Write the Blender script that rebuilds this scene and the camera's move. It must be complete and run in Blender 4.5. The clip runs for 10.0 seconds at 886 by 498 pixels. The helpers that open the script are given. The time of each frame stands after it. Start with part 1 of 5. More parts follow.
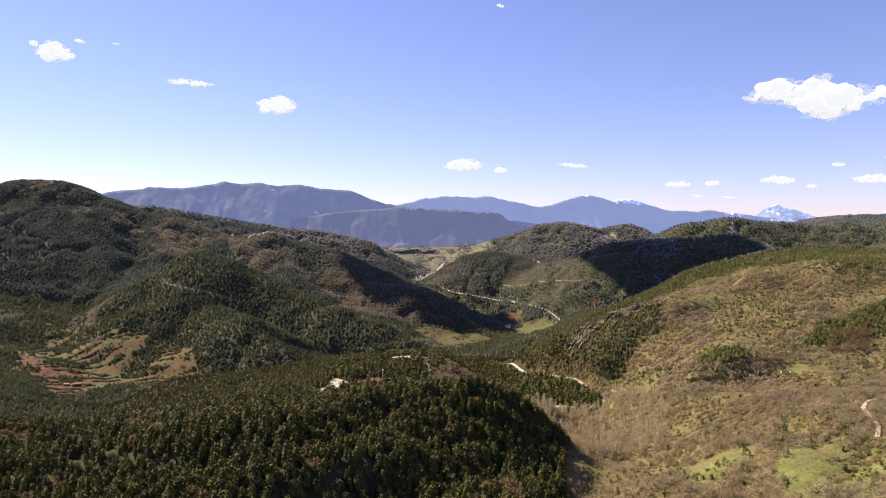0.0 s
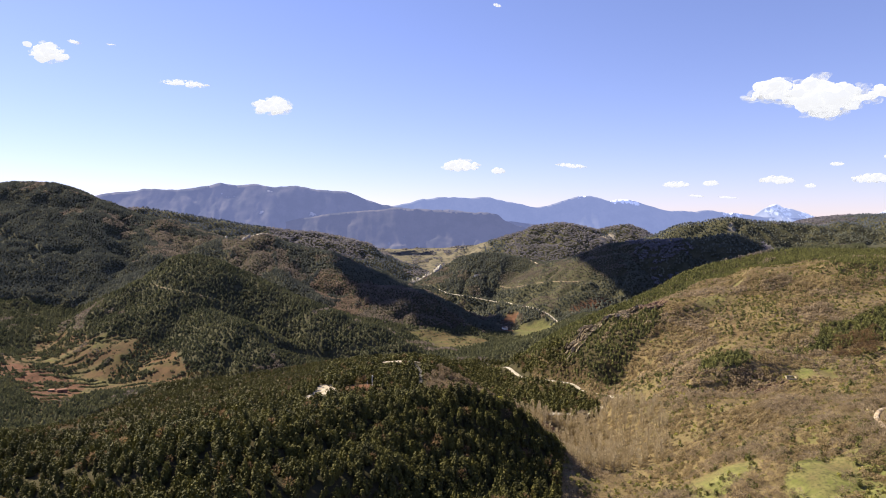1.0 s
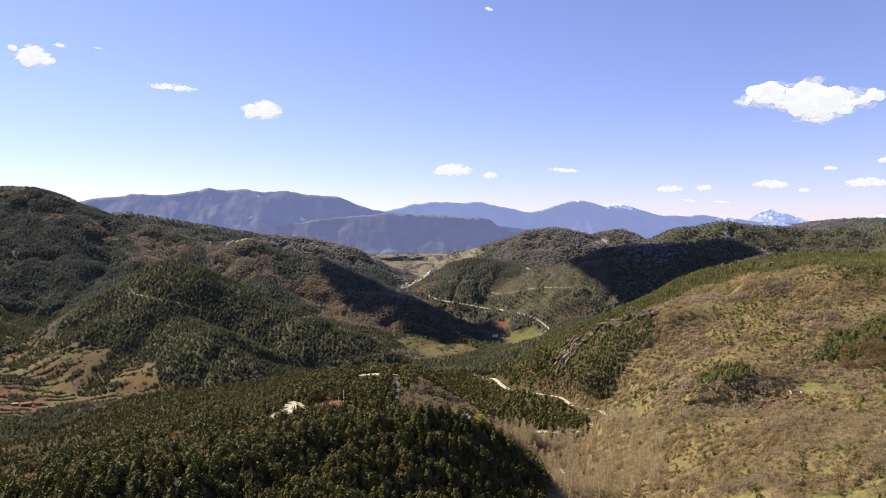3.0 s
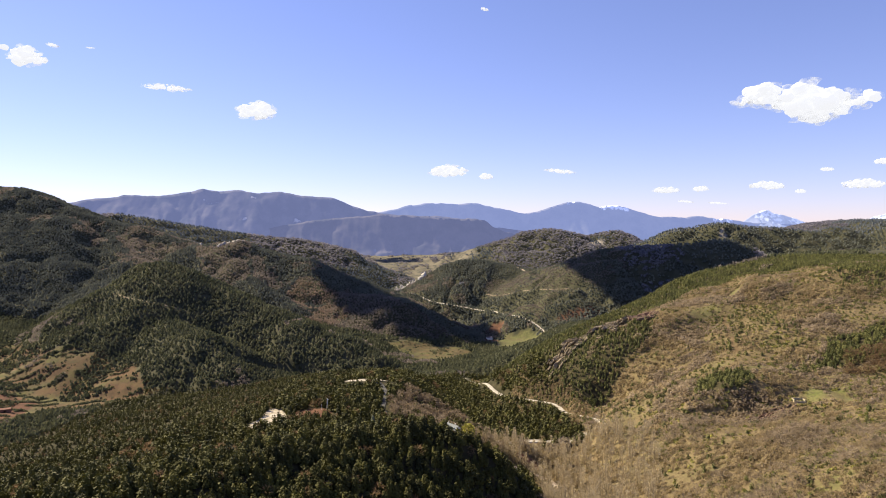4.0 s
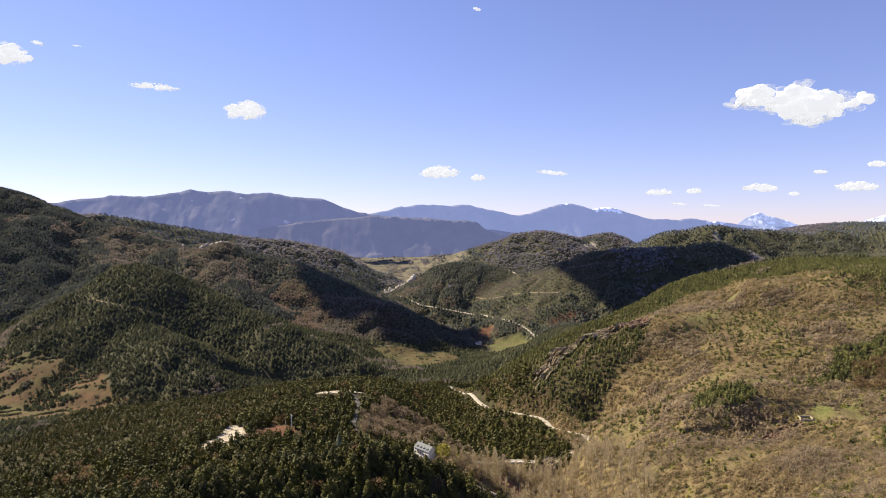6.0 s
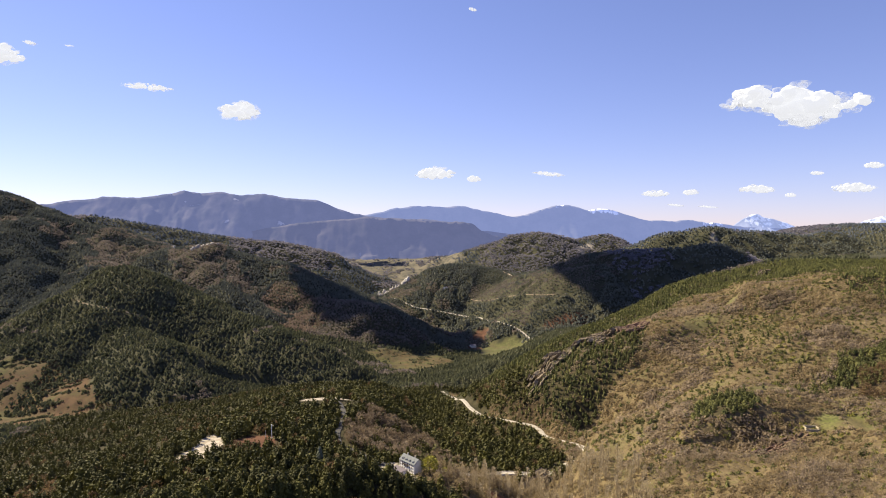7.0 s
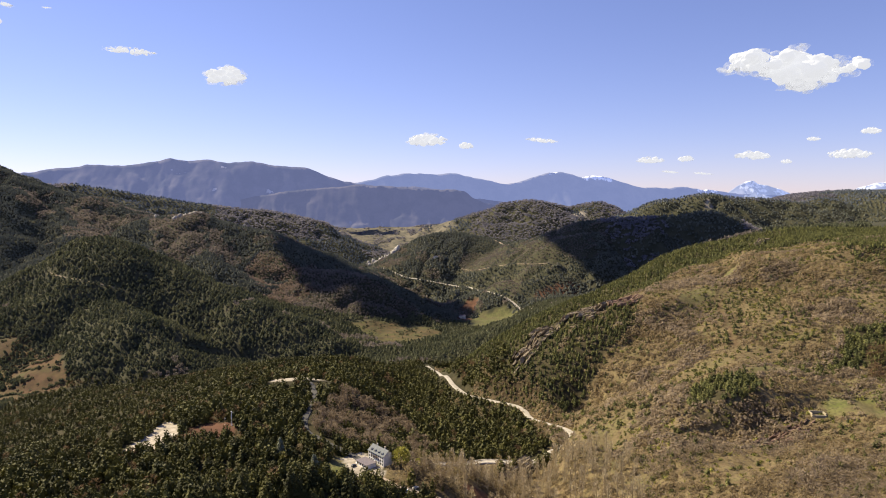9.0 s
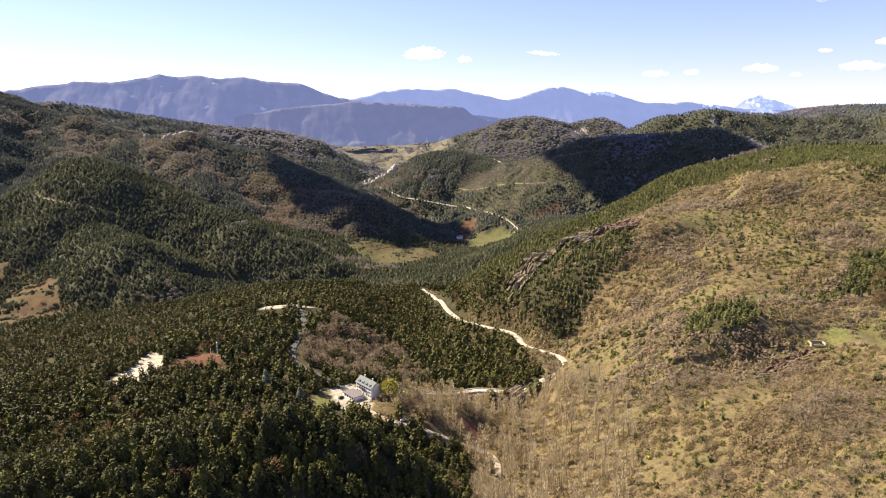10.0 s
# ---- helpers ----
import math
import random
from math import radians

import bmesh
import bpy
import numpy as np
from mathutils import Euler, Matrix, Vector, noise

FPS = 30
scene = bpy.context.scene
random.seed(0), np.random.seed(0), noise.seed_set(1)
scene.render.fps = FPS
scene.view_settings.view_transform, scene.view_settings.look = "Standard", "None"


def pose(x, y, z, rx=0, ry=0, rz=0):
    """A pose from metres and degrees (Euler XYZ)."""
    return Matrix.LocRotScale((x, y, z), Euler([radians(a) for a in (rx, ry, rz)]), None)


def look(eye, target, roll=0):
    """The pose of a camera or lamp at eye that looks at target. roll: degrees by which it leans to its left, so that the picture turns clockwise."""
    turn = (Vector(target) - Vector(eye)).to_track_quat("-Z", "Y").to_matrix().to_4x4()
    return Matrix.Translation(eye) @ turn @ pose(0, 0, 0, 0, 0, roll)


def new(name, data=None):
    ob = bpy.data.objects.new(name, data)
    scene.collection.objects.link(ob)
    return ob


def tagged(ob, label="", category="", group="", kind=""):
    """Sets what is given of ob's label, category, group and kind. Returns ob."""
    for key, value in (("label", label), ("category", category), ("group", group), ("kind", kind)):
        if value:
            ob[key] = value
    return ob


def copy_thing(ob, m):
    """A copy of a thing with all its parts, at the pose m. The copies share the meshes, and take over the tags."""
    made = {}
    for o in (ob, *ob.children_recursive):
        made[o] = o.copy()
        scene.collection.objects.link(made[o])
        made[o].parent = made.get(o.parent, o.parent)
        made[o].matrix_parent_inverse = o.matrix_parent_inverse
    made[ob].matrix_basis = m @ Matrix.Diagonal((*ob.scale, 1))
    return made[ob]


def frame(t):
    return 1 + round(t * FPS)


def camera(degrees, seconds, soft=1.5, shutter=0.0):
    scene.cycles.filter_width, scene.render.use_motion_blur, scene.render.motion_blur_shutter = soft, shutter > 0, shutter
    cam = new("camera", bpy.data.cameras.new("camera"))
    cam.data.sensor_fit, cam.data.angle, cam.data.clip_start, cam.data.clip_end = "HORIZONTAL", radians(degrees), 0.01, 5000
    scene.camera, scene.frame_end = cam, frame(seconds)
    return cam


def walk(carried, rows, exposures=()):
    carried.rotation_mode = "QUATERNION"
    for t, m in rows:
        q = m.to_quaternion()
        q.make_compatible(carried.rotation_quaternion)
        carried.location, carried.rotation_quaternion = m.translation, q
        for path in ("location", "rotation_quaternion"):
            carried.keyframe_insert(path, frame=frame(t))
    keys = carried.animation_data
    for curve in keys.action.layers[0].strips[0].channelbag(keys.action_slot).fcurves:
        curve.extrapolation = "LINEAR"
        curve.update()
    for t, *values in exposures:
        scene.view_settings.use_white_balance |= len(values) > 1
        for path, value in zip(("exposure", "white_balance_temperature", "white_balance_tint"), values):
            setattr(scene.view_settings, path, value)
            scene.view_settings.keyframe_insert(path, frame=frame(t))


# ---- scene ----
# camera and its way
cam = camera(70.0, 10.0, soft=1.0)
PATH = [
    (0.00, 0.0, -0.0, 240.0, 0.00, -2.71, 0.00),
    (1.00, 8.3, 28.1, 239.0, -0.15, -2.62, -0.18),
    (2.00, 18.8, 54.8, 237.2, -0.40, -2.30, -0.28),
    (2.50, 22.7, 67.7, 236.4, -0.52, -2.19, -0.28),
    (4.00, 36.1, 108.9, 234.6, -0.97, -1.99, -0.28),
    (5.00, 45.0, 135.2, 233.6, -1.26, -1.87, -0.19),
    (5.50, 49.6, 148.4, 233.4, -1.40, -1.83, -0.15),
    (7.00, 62.6, 188.7, 232.1, -1.84, -1.67, -0.13),
    (7.50, 66.9, 201.8, 231.2, -2.02, -0.85, -0.15),
    (8.00, 71.4, 214.5, 230.6, -2.20, -0.47, -0.15),
    (8.50, 75.9, 227.0, 230.9, -2.34, -1.34, -0.19),
    (9.00, 80.4, 239.7, 232.4, -2.38, -4.58, -0.30),
    (9.50, 85.0, 252.3, 234.2, -2.38, -8.13, -0.51),
    (10.00, 89.8, 265.0, 235.7, -2.43, -11.99, -0.58),
]
walk(cam, [(t, pose(x, y, z, 90 + pitch, -roll, yaw)) for t, x, y, z, yaw, pitch, roll in PATH],
     [(0.0, 1.26), (4.0, 1.24), (5.5, 1.17), (7.5, 1.08), (8.5, 0.99), (9.0, 1.02), (9.5, 1.31), (10.0, 1.54)])

# world and sun
SUN_EL, SUN_AZ = 40.0, 303.0   # degrees; azimuth clockwise from +y
world = bpy.data.worlds.new("world")
scene.world = world
world.use_nodes = True
wn, wl = world.node_tree.nodes, world.node_tree.links
sky = wn.new("ShaderNodeTexSky")
sky.sky_type, sky.sun_disc = "NISHITA", False
sky.sun_elevation, sky.sun_rotation = radians(SUN_EL), radians(SUN_AZ)
sky.altitude, sky.air_density, sky.dust_density, sky.ozone_density = 900, 1.0, 0.1, 3.0
bg = wn["Background"]
bg.inputs["Strength"].default_value = 0.083
tone = wn.new("ShaderNodeMix")
tone.data_type, tone.blend_type = "RGBA", "MULTIPLY"
tone.inputs[0].default_value, tone.inputs[7].default_value = 1.0, (0.945, 0.835, 1.13, 1)
even = wn.new("ShaderNodeGamma")
even.inputs[1].default_value = 0.85
wl.new(sky.outputs[0], even.inputs[0])
wl.new(even.outputs[0], tone.inputs[6])
wl.new(tone.outputs[2], bg.inputs["Color"])
sun = new("sun", bpy.data.lights.new("sun", "SUN"))
sun.data.energy, sun.data.angle, sun.data.color = 5.0, radians(0.5), (1.0, 0.875, 0.64)
az, el = radians(SUN_AZ), radians(SUN_EL)
sun.matrix_world = look((0, 0, 1000), (-1000 * math.sin(az), -1000 * math.cos(az), 1000 - 1000 * math.tan(el)))

# ---- relief of the valley ----
def hash2(ix, iy, seed):
    h = (ix.astype(np.int64) * 374761393 + iy.astype(np.int64) * 668265263 + seed * 1442695041) & 0x7FFFFFFF
    h = ((h ^ (h >> 13)) * 1274126177) & 0x7FFFFFFF
    return ((h ^ (h >> 16)) & 0xFFFF) / 65535.0


def vnoise(x, y, seed=0):
    """Smooth value noise from -1 to 1."""
    ix, iy = np.floor(x), np.floor(y)
    fx, fy = x - ix, y - iy
    fx, fy = fx * fx * fx * (fx * (6 * fx - 15) + 10), fy * fy * fy * (fy * (6 * fy - 15) + 10)
    a, b = hash2(ix, iy, seed), hash2(ix + 1, iy, seed)
    c, d = hash2(ix, iy + 1, seed), hash2(ix + 1, iy + 1, seed)
    return 2 * ((a * (1 - fx) + b * fx) * (1 - fy) + (c * (1 - fx) + d * fx) * fy) - 1


def fbm(x, y, size, octaves=4, seed=0, gain=0.5):
    out, amp = np.zeros_like(np.asarray(x, float)), 1.0
    for k in range(octaves):
        out += amp * vnoise(x / size + 17.3 * k, y / size - 9.1 * k, seed + k)
        size, amp = size / 2, amp * gain
    return out


LINES = []


def line(*points, gap=45.0):
    """A crest or a valley of the plan: (x, y, height) along it."""
    pts = np.array(points, float)
    for a, b in zip(pts[:-1], pts[1:]):
        n = max(2, int(np.hypot(*(b - a)[:2]) / gap))
        g = np.hypot(*(b - a)[:2]) / n
        for k in range(n):
            LINES.append((*(a + (b - a) * k / n), g))
    LINES.append((*pts[-1], g))


# the stream, from behind the viewer down to the gorge
line((-250, -600, 150), (-80, -150, 90), (70, 250, 48), (110, 480, 24), (125, 600, 17), (140, 720, 12), (120, 880, -4), (85, 1050, -24),
     (30, 1250, -48), (-30, 1450, -84), (40, 1720, -96), (150, 1900, -104), (310, 2150, -116), (190, 2500, -132), (-170, 2830, -142),
     (-300, 3250, -146), (-150, 3480, -110))
# ground between the far ridges
line((-300, 3250, -146), (150, 3300, -80), (450, 3280, -20), (800, 3000, 50), (1300, 2650, 80), (1900, 2500, 110))
line((-1700, 3150, 190), (-1100, 3150, 120), (-700, 3150, 60), (-450, 3050, -40), (-300, 3000, -120))
line((-120, 3620, -70), (-180, 4050, 10), (-150, 4500, 50))
line((60, 3640, -50), (120, 4100, 36), (317, 4550, 70))
# side valley with the terraced fields
line((-1500, 1250, -20), (-1000, 1330, -60), (-660, 1380, -106), (-420, 1400, -96), (-200, 1450, -90), (-30, 1450, -86))
line((-900, 900, -40), (-560, 1060, -78), (-640, 1290, -98))
line((-1000, 1590, -84), (-896, 1601, -90), (-760, 1540, -92), (-640, 1450, -86))
line((-889, 1640, -88), (-833, 1760, -20), (-854, 2000, 56), (-835, 2250, 90))
line((-854, 2000, 56), (-700, 2010, 46), (-560, 1950, 16), (-430, 1860, -20), (-300, 1790, -50), (-130, 1710, -78), (20, 1650, -94))
line((-560, 1530, -56), (-414, 1550, -52), (-264, 1555, -62), (-141, 1555, -80))
# wooded knoll
line((-900, 330, 96), (-600, 390, 86), (-270, 422, 78), (-190, 400, 95), (-150, 402, 106), (-105, 414, 110), (-72, 460, 104), (-45, 505, 98), (0, 530, 96), (30, 542, 93), (50, 546, 88), (66, 548, 80), (84, 550, 67), (100, 553, 53), (116, 560, 34))
line((-60, 585, 66), (20, 598, 46), (70, 606, 26))
line((-240, 330, 74), (-185, 350, 84), (-98, 370, 101), (-51, 414, 92), (-41, 469, 89), (0, 484, 80), (31, 498, 71), (64, 508, 58), (98, 520, 42))
line((-30, 492, 94), (15, 513, 88), (40, 522, 81), (63, 530, 70), (83, 536, 59), (104, 541, 46))
line((-60, 320, 76), (0, 400, 62), (40, 450, 50), (80, 488, 38))
line((-20, 440, 76), (25, 466, 64), (68, 492, 50))
# hollow behind it and the spur with the car park
line((-560, 700, -40), (-420, 680, -14), (-270, 640, 26), (-190, 660, 44), (-80, 625, 45), (50, 668, 44), (95, 690, 30))
line((-400, 860, -40), (-300, 880, -18), (-236, 850, 4), (-170, 800, 34), (-140, 780, 44), (-72, 765, 48), (-60, 830, 46), (-60, 900, 47), (-25, 1000, 26), (30, 1130, -16))
line((-488, 1056, -70), (-401, 1063, -58), (-321, 1089, -38), (-224, 1025, -9), (-130, 1000, 14))
line((-475, 1215, -82), (-360, 1160, -53), (-192, 1151, -25), (-150, 1200, -33), (-9, 1288, -38))
line((-876, 1653, -90), (-730, 1450, -90), (-618, 1407, -84))
line((509, 1012, 154), (560, 1090, 158))
# sunny hill
line((200, 100, 110), (330, 330, 105), (360, 480, 92), (400, 590, 84), (445, 700, 88), (510, 810, 112), (570, 900, 136), (625, 985, 172), (680, 1100, 172), (722, 1276, 180), (900, 1380, 180), (1000, 1450, 180), (1500, 1600, 175))
line((140, 1300, -56), (330, 1400, -40), (520, 1520, -10), (760, 1650, 40), (1100, 1850, 90))
line((722, 1276, 180), (600, 1230, 154), (451, 1177, 120), (352, 1180, 78), (230, 1100, 36), (150, 1060, 4))
line((570, 900, 134), (403, 870, 105), (320, 850, 82), (262, 828, 48), (238, 834, 14))
line((495, 1063, 133), (364, 960, 122), (225, 960, 78), (170, 930, 42))
line((324, 592, 74), (296, 645, 61), (350, 640, 69), (420, 660, 78))
line((360, 720, 90), (310, 690, 86), (285, 690, 76), (220, 690, 44))
line((248, 439, 78), (181, 440, 54), (150, 500, 34))
line((-1500, 2000, 20), (-1250, 1850, -20), (-1050, 1720, -60), (-900, 1660, -86))
line((453, 2150, -60), (600, 1900, -40), (900, 1800, 60))
line((317, 4550, 70), (700, 4600, 60))
line((-1200, 4700, 120), (-400, 4700, 60), (300, 4850, 90), (1200, 4800, 120))
line((-700, 2900, 60), (-447, 2900, -20), (-250, 2850, -110))
# round about, out of view
line((-2500, 0, 120), (-1800, 900, 80), (-1900, 1800, 200), gap=150)
line((0, -2500, 300), (-400, -1200, 240), (-900, -300, 160), gap=150)
line((2500, -1500, 300), (1500, -400, 220), (900, 500, 190), (1100, 1200, 210), gap=150)
line((2600, 1800, 280), (2600, 3500, 260), gap=150)
LN = np.array(LINES)
RIDGES = []


def ridge(slope, round_top, *points):
    """A crest of the hills across and down the valley: (x, y, height) along it, and how its flanks fall."""
    RIDGES.append((slope, round_top, np.array(points, float)))


# long dark ridge
ridge(0.44, 60, (-2500, 2800, 340), (-2103, 2800, 376), (-1953, 2800, 396), (-1853, 2800, 407), (-1729, 2800, 406), (-1667, 2810, 383), (-1587, 2830, 355), (-1506, 2850, 311), (-1365, 2800, 274), (-1175, 2750, 242), (-994, 2680, 187), (-899, 2600, 147), (-803, 2480, 82))
# its spur
ridge(0.5, 40, (-1661, 2800, 371), (-1410, 2500, 240), (-1260, 2330, 142), (-1140, 2080, 31))
# its second spur
ridge(0.5, 40, (-1306, 2780, 259), (-1174, 2560, 186), (-1036, 2380, 129))
# ridge behind
ridge(0.5, 50, (-1650, 3100, 275), (-1521, 3100, 298), (-1453, 3130, 304), (-1280, 3200, 273), (-1138, 3300, 240), (-995, 3400, 211), (-843, 3500, 183), (-714, 3560, 173), (-604, 3620, 153), (-478, 3620, 115), (-308, 3560, 34), (-158, 3500, -30), (-67, 3450, -77))
# boulder hill
ridge(0.5, 40, (-917, 2500, 117), (-835, 2460, 168), (-735, 2430, 176), (-662, 2410, 187), (-571, 2390, 151), (-471, 2370, 133), (-409, 2350, 122), (-340, 2320, 80), (-268, 2280, 40), (-221, 2240, 11))
# its front spur
ridge(0.5, 40, (-637, 2400, 177), (-586, 2260, 104), (-508, 2080, 54))
# brown nose
ridge(0.5, 35, (-467, 2270, 65), (-400, 2220, 50), (-319, 2180, 27), (-241, 2140, 15), (-148, 2100, 17), (-76, 2070, 9), (-23, 2050, -20), (45, 2020, -54), (111, 1990, -83), (192, 1950, -123))
# green dome
ridge(0.74, 45, (-734, 1830, 136), (-689, 1813, 143), (-633, 1800, 128), (-568, 1780, 93), (-468, 1740, 63), (-380, 1700, 34), (-273, 1620, 9), (-178, 1560, -20), (-102, 1500, -47))
# its front spur
ridge(0.6, 40, (-688, 1810, 140), (-677, 1740, 92), (-657, 1687, 35), (-550, 1560, 12), (-459, 1483, 3), (-384, 1400, -38))
# hill over the gorge
ridge(0.5, 35, (-123, 2830, -71), (-79, 2820, -29), (-14, 2815, 7), (46, 2805, 43), (117, 2800, 77), (189, 2800, 91), (260, 2790, 88), (352, 2760, 71), (437, 2700, 55))
# shaded hill
ridge(0.5, 40, (437, 2700, 55), (523, 2550, 80), (586, 2450, 113), (656, 2400, 145), (753, 2380, 156), (854, 2380, 157), (960, 2390, 163), (1026, 2400, 172), (1092, 2400, 180), (1151, 2360, 161), (1191, 2300, 119), (1242, 2200, 81))
# its spur
ridge(0.5, 35, (570, 2470, 97), (483, 2400, 20), (438, 2320, -42), (416, 2250, -81))
# high ridge
ridge(0.5, 45, (926, 3100, 110), (1033, 3100, 153), (1160, 3080, 195), (1218, 3060, 219), (1373, 3050, 245), (1524, 3060, 226), (1738, 3060, 217), (1824, 3060, 201), (1926, 3060, 224), (2020, 3060, 195), (2115, 3060, 160))
# last ridge
ridge(0.5, 45, (2175, 3400, 140), (2295, 3400, 178), (2369, 3400, 204), (2438, 3400, 226), (2653, 3400, 280))
# brown hills
ridge(0.5, 40, (183, 3950, 74), (318, 3930, 109), (417, 3900, 143), (536, 3900, 173), (603, 3900, 200), (722, 3900, 219), (806, 3900, 209), (891, 3900, 192), (976, 3900, 171), (1074, 3950, 194), (1161, 3950, 208), (1230, 3950, 183), (1300, 3900, 133), (1470, 3900, 142))


def flanks(x, y):
    """The height of the highest ridge flank over each place."""
    top = np.full(len(x), -999.0)
    wx = x + 26 * vnoise(x / 150, y / 150, 7) + 10 * vnoise(x / 52, y / 52, 9)
    wy = y + 26 * vnoise(x / 150, y / 150, 8) + 10 * vnoise(x / 52, y / 52, 10)
    cut = np.clip(1 - np.abs(fbm(x, y, 170, 3, 301)) / 0.36, 0, 1) ** 1.5
    swell = fbm(x, y, 210, 3, 331)
    even = np.clip((np.hypot(x + 780, y - 1370) - 220) / 160, 0, 1)      # smooth ground under the terraced fields
    for slope, round_top, pts in RIDGES:
        m = np.where((x > pts[:, 0].min() - 900) & (x < pts[:, 0].max() + 900) & (y > pts[:, 1].min() - 900) & (y < pts[:, 1].max() + 900))[0]
        for a, b in zip(pts[:-1], pts[1:]):
            d = b - a
            n = d[0] ** 2 + d[1] ** 2
            u = np.clip(((x[m] - a[0]) * d[0] + (y[m] - a[1]) * d[1]) / n, 0, 1)
            raw = np.hypot(x[m] - a[0] - u * d[0], y[m] - a[1] - u * d[1])
            bent = np.hypot(wx[m] - a[0] - u * d[0], wy[m] - a[1] - u * d[1])
            k = np.clip(raw / 110, 0, 1)
            far = raw * (1 - k) + bent * k
            z = a[2] + u * d[2] - slope * (np.sqrt(far ** 2 + round_top ** 2) - round_top) + k * even[m] * (12 * swell[m] - 20 * cut[m])
            top[m] = np.maximum(top[m], z)
    return top


def height(x, y, rough=1.0):
    x, y = np.atleast_1d(np.asarray(x, float)), np.atleast_1d(np.asarray(y, float))
    wx, wy = x + 14 * vnoise(x / 130, y / 130, 5), y + 14 * vnoise(x / 130, y / 130, 6)
    out = np.empty(len(x))
    for k in range(0, len(x), 8000):
        d = (wx[k:k + 8000, None] - LN[:, 0]) ** 2 + (wy[k:k + 8000, None] - LN[:, 1]) ** 2
        w = LN[:, 3] / (d + (0.4 * LN[:, 3]) ** 2) ** 2.0
        out[k:k + 8000] = w @ LN[:, 2] / w.sum(1)
    far = np.clip((y - 300) / 2000, 0.15, 0.6)
    scree = np.clip((x - 200) / 60, 0, 1) * np.clip((1250 - y) / 200, 0, 1)
    rill = np.clip(1 - np.abs(fbm(x, y, 75, 3, 311)) / 0.4, 0, 1) ** 2
    out += scree * (1 - 3.0 * rill + 1.6 * fbm(x, y, 40, 3, 321))
    out += rough * far * 9 * fbm(x, y, 240, 4, 11)
    m = np.where(y > 1150)[0]
    hill = np.full(len(x), -999.0)
    hill[m] = flanks(x[m], y[m])
    gap = np.clip(np.abs(out - hill) / 14, 0, 1)
    out = np.maximum(out, hill) + 3.5 * (1 - gap) ** 2
    return out + rough * np.clip((y - 300) / 2000, 0.15, 1) * 2.0 * fbm(x, y, 40, 3, 21)


# ---- where things grow ----
def inside(poly, x, y, wobble=6.0):
    """Whether points lie in a polygon of the plan, with an uneven edge."""
    x, y = x + wobble * vnoise(x / (5 * wobble), y / (5 * wobble), 41), y + wobble * vnoise(x / (5 * wobble), y / (5 * wobble), 42)
    hit = np.zeros(np.shape(x), bool)
    for (ax, ay), (bx, by) in zip(poly, poly[1:] + poly[:1]):
        cross = (ay > y) != (by > y)
        hit ^= cross & (x < (bx - ax) * (y - ay) / ((by - ay) or 1e-9) + ax)
    return hit


def any_in(polys, x, y, wobble=5.0):
    out = np.zeros(np.shape(x), bool)
    for p in polys:
        out |= inside(p, x, y, wobble)
    return out


MEADOW = [(168, 440), (172, 468), (196, 484), (230, 462), (209, 446), (182, 432)]
MEADOW_B = [(219, 404), (240, 438), (270, 454), (312, 440), (322, 400), (300, 330), (225, 340)]
PASTURE = [(387, 693), (409, 702), (430, 692), (405, 658), (386, 673), (375, 679)]
RUST_TREES = [(467, 765), (506, 775), (529, 775), (486, 714), (459, 714), (443, 724)]
CLEARING = [(372, 928), (384, 948), (440, 985), (472, 1018), (484, 1006), (440, 960), (392, 926)]
PATH_R = [(395, 871), (376, 815), (381, 812), (400, 868), (421, 930), (417, 933)]
GREEN_SLOPE = [(180, 610), (205, 720), (240, 790), (300, 850), (330, 800), (290, 730), (260, 640), (220, 580)]
TERRACES = [(-1100, 1750), (-1043, 1745), (-835, 1503), (-777, 1530), (-714, 1490), (-575, 1425), (-505, 1300), (-590, 1275), (-660, 1250), (-665, 1160), (-640, 1060), (-729, 1150), (-861, 1290), (-960, 1340), (-1010, 1400), (-1000, 1570)]
RED_SOIL = [(-1010, 1420), (-866, 1380), (-760, 1350), (-700, 1310), (-679, 1184), (-640, 1060), (-729, 1150), (-861, 1290), (-1000, 1345)]
TERRACE_B = [(-102, 1824), (-59, 1840), (59, 1862), (119, 1860), (155, 1744), (83, 1653), (4, 1640)]
GREEN_FIELD = [(219, 1982), (259, 2037), (332, 2036), (364, 1934), (306, 1907), (252, 1857), (217, 1875)]
FAR_FIELD = [(-260, 3700), (-90, 3560), (60, 3640), (300, 3780), (260, 4000), (60, 4400), (60, 4900), (-420, 4900), (-420, 4000)]
CAR_PARK = [(-146, 708), (-138, 780), (-126, 782), (-112, 742), (-118, 712)]
BARE_SOIL = [(-112, 738), (-64, 724), (-68, 756), (-90, 762), (-108, 758)]
FORECOURT = [(22, 690), (36, 706), (44, 694), (58, 668), (52, 652), (40, 655), (30, 676)]
LAWN = [(8, 672), (16, 694), (26, 692), (30, 672), (20, 664)]
LOT_B = [(-72, 890), (-76, 912), (-50, 910), (-22, 918), (-14, 908), (-24, 896), (-50, 892)]
PLAYGROUND = [(108, 662), (112, 676), (134, 674), (132, 660)]
CREST_PINES = [(100, 1080), (128, 1000), (148, 917), (172, 889), (200, 881), (229, 905), (265, 935), (330, 1000), (395, 1040), (440, 1090), (500, 1125), (577, 1128), (640, 1090), (725, 1149), (814, 1183), (950, 1300), (800, 1500), (500, 1320), (300, 1270), (120, 1240)]
MIXED_SLOPE = [(190, 872), (229, 905), (265, 935), (300, 952), (338, 955), (318, 915), (270, 872), (225, 848)]
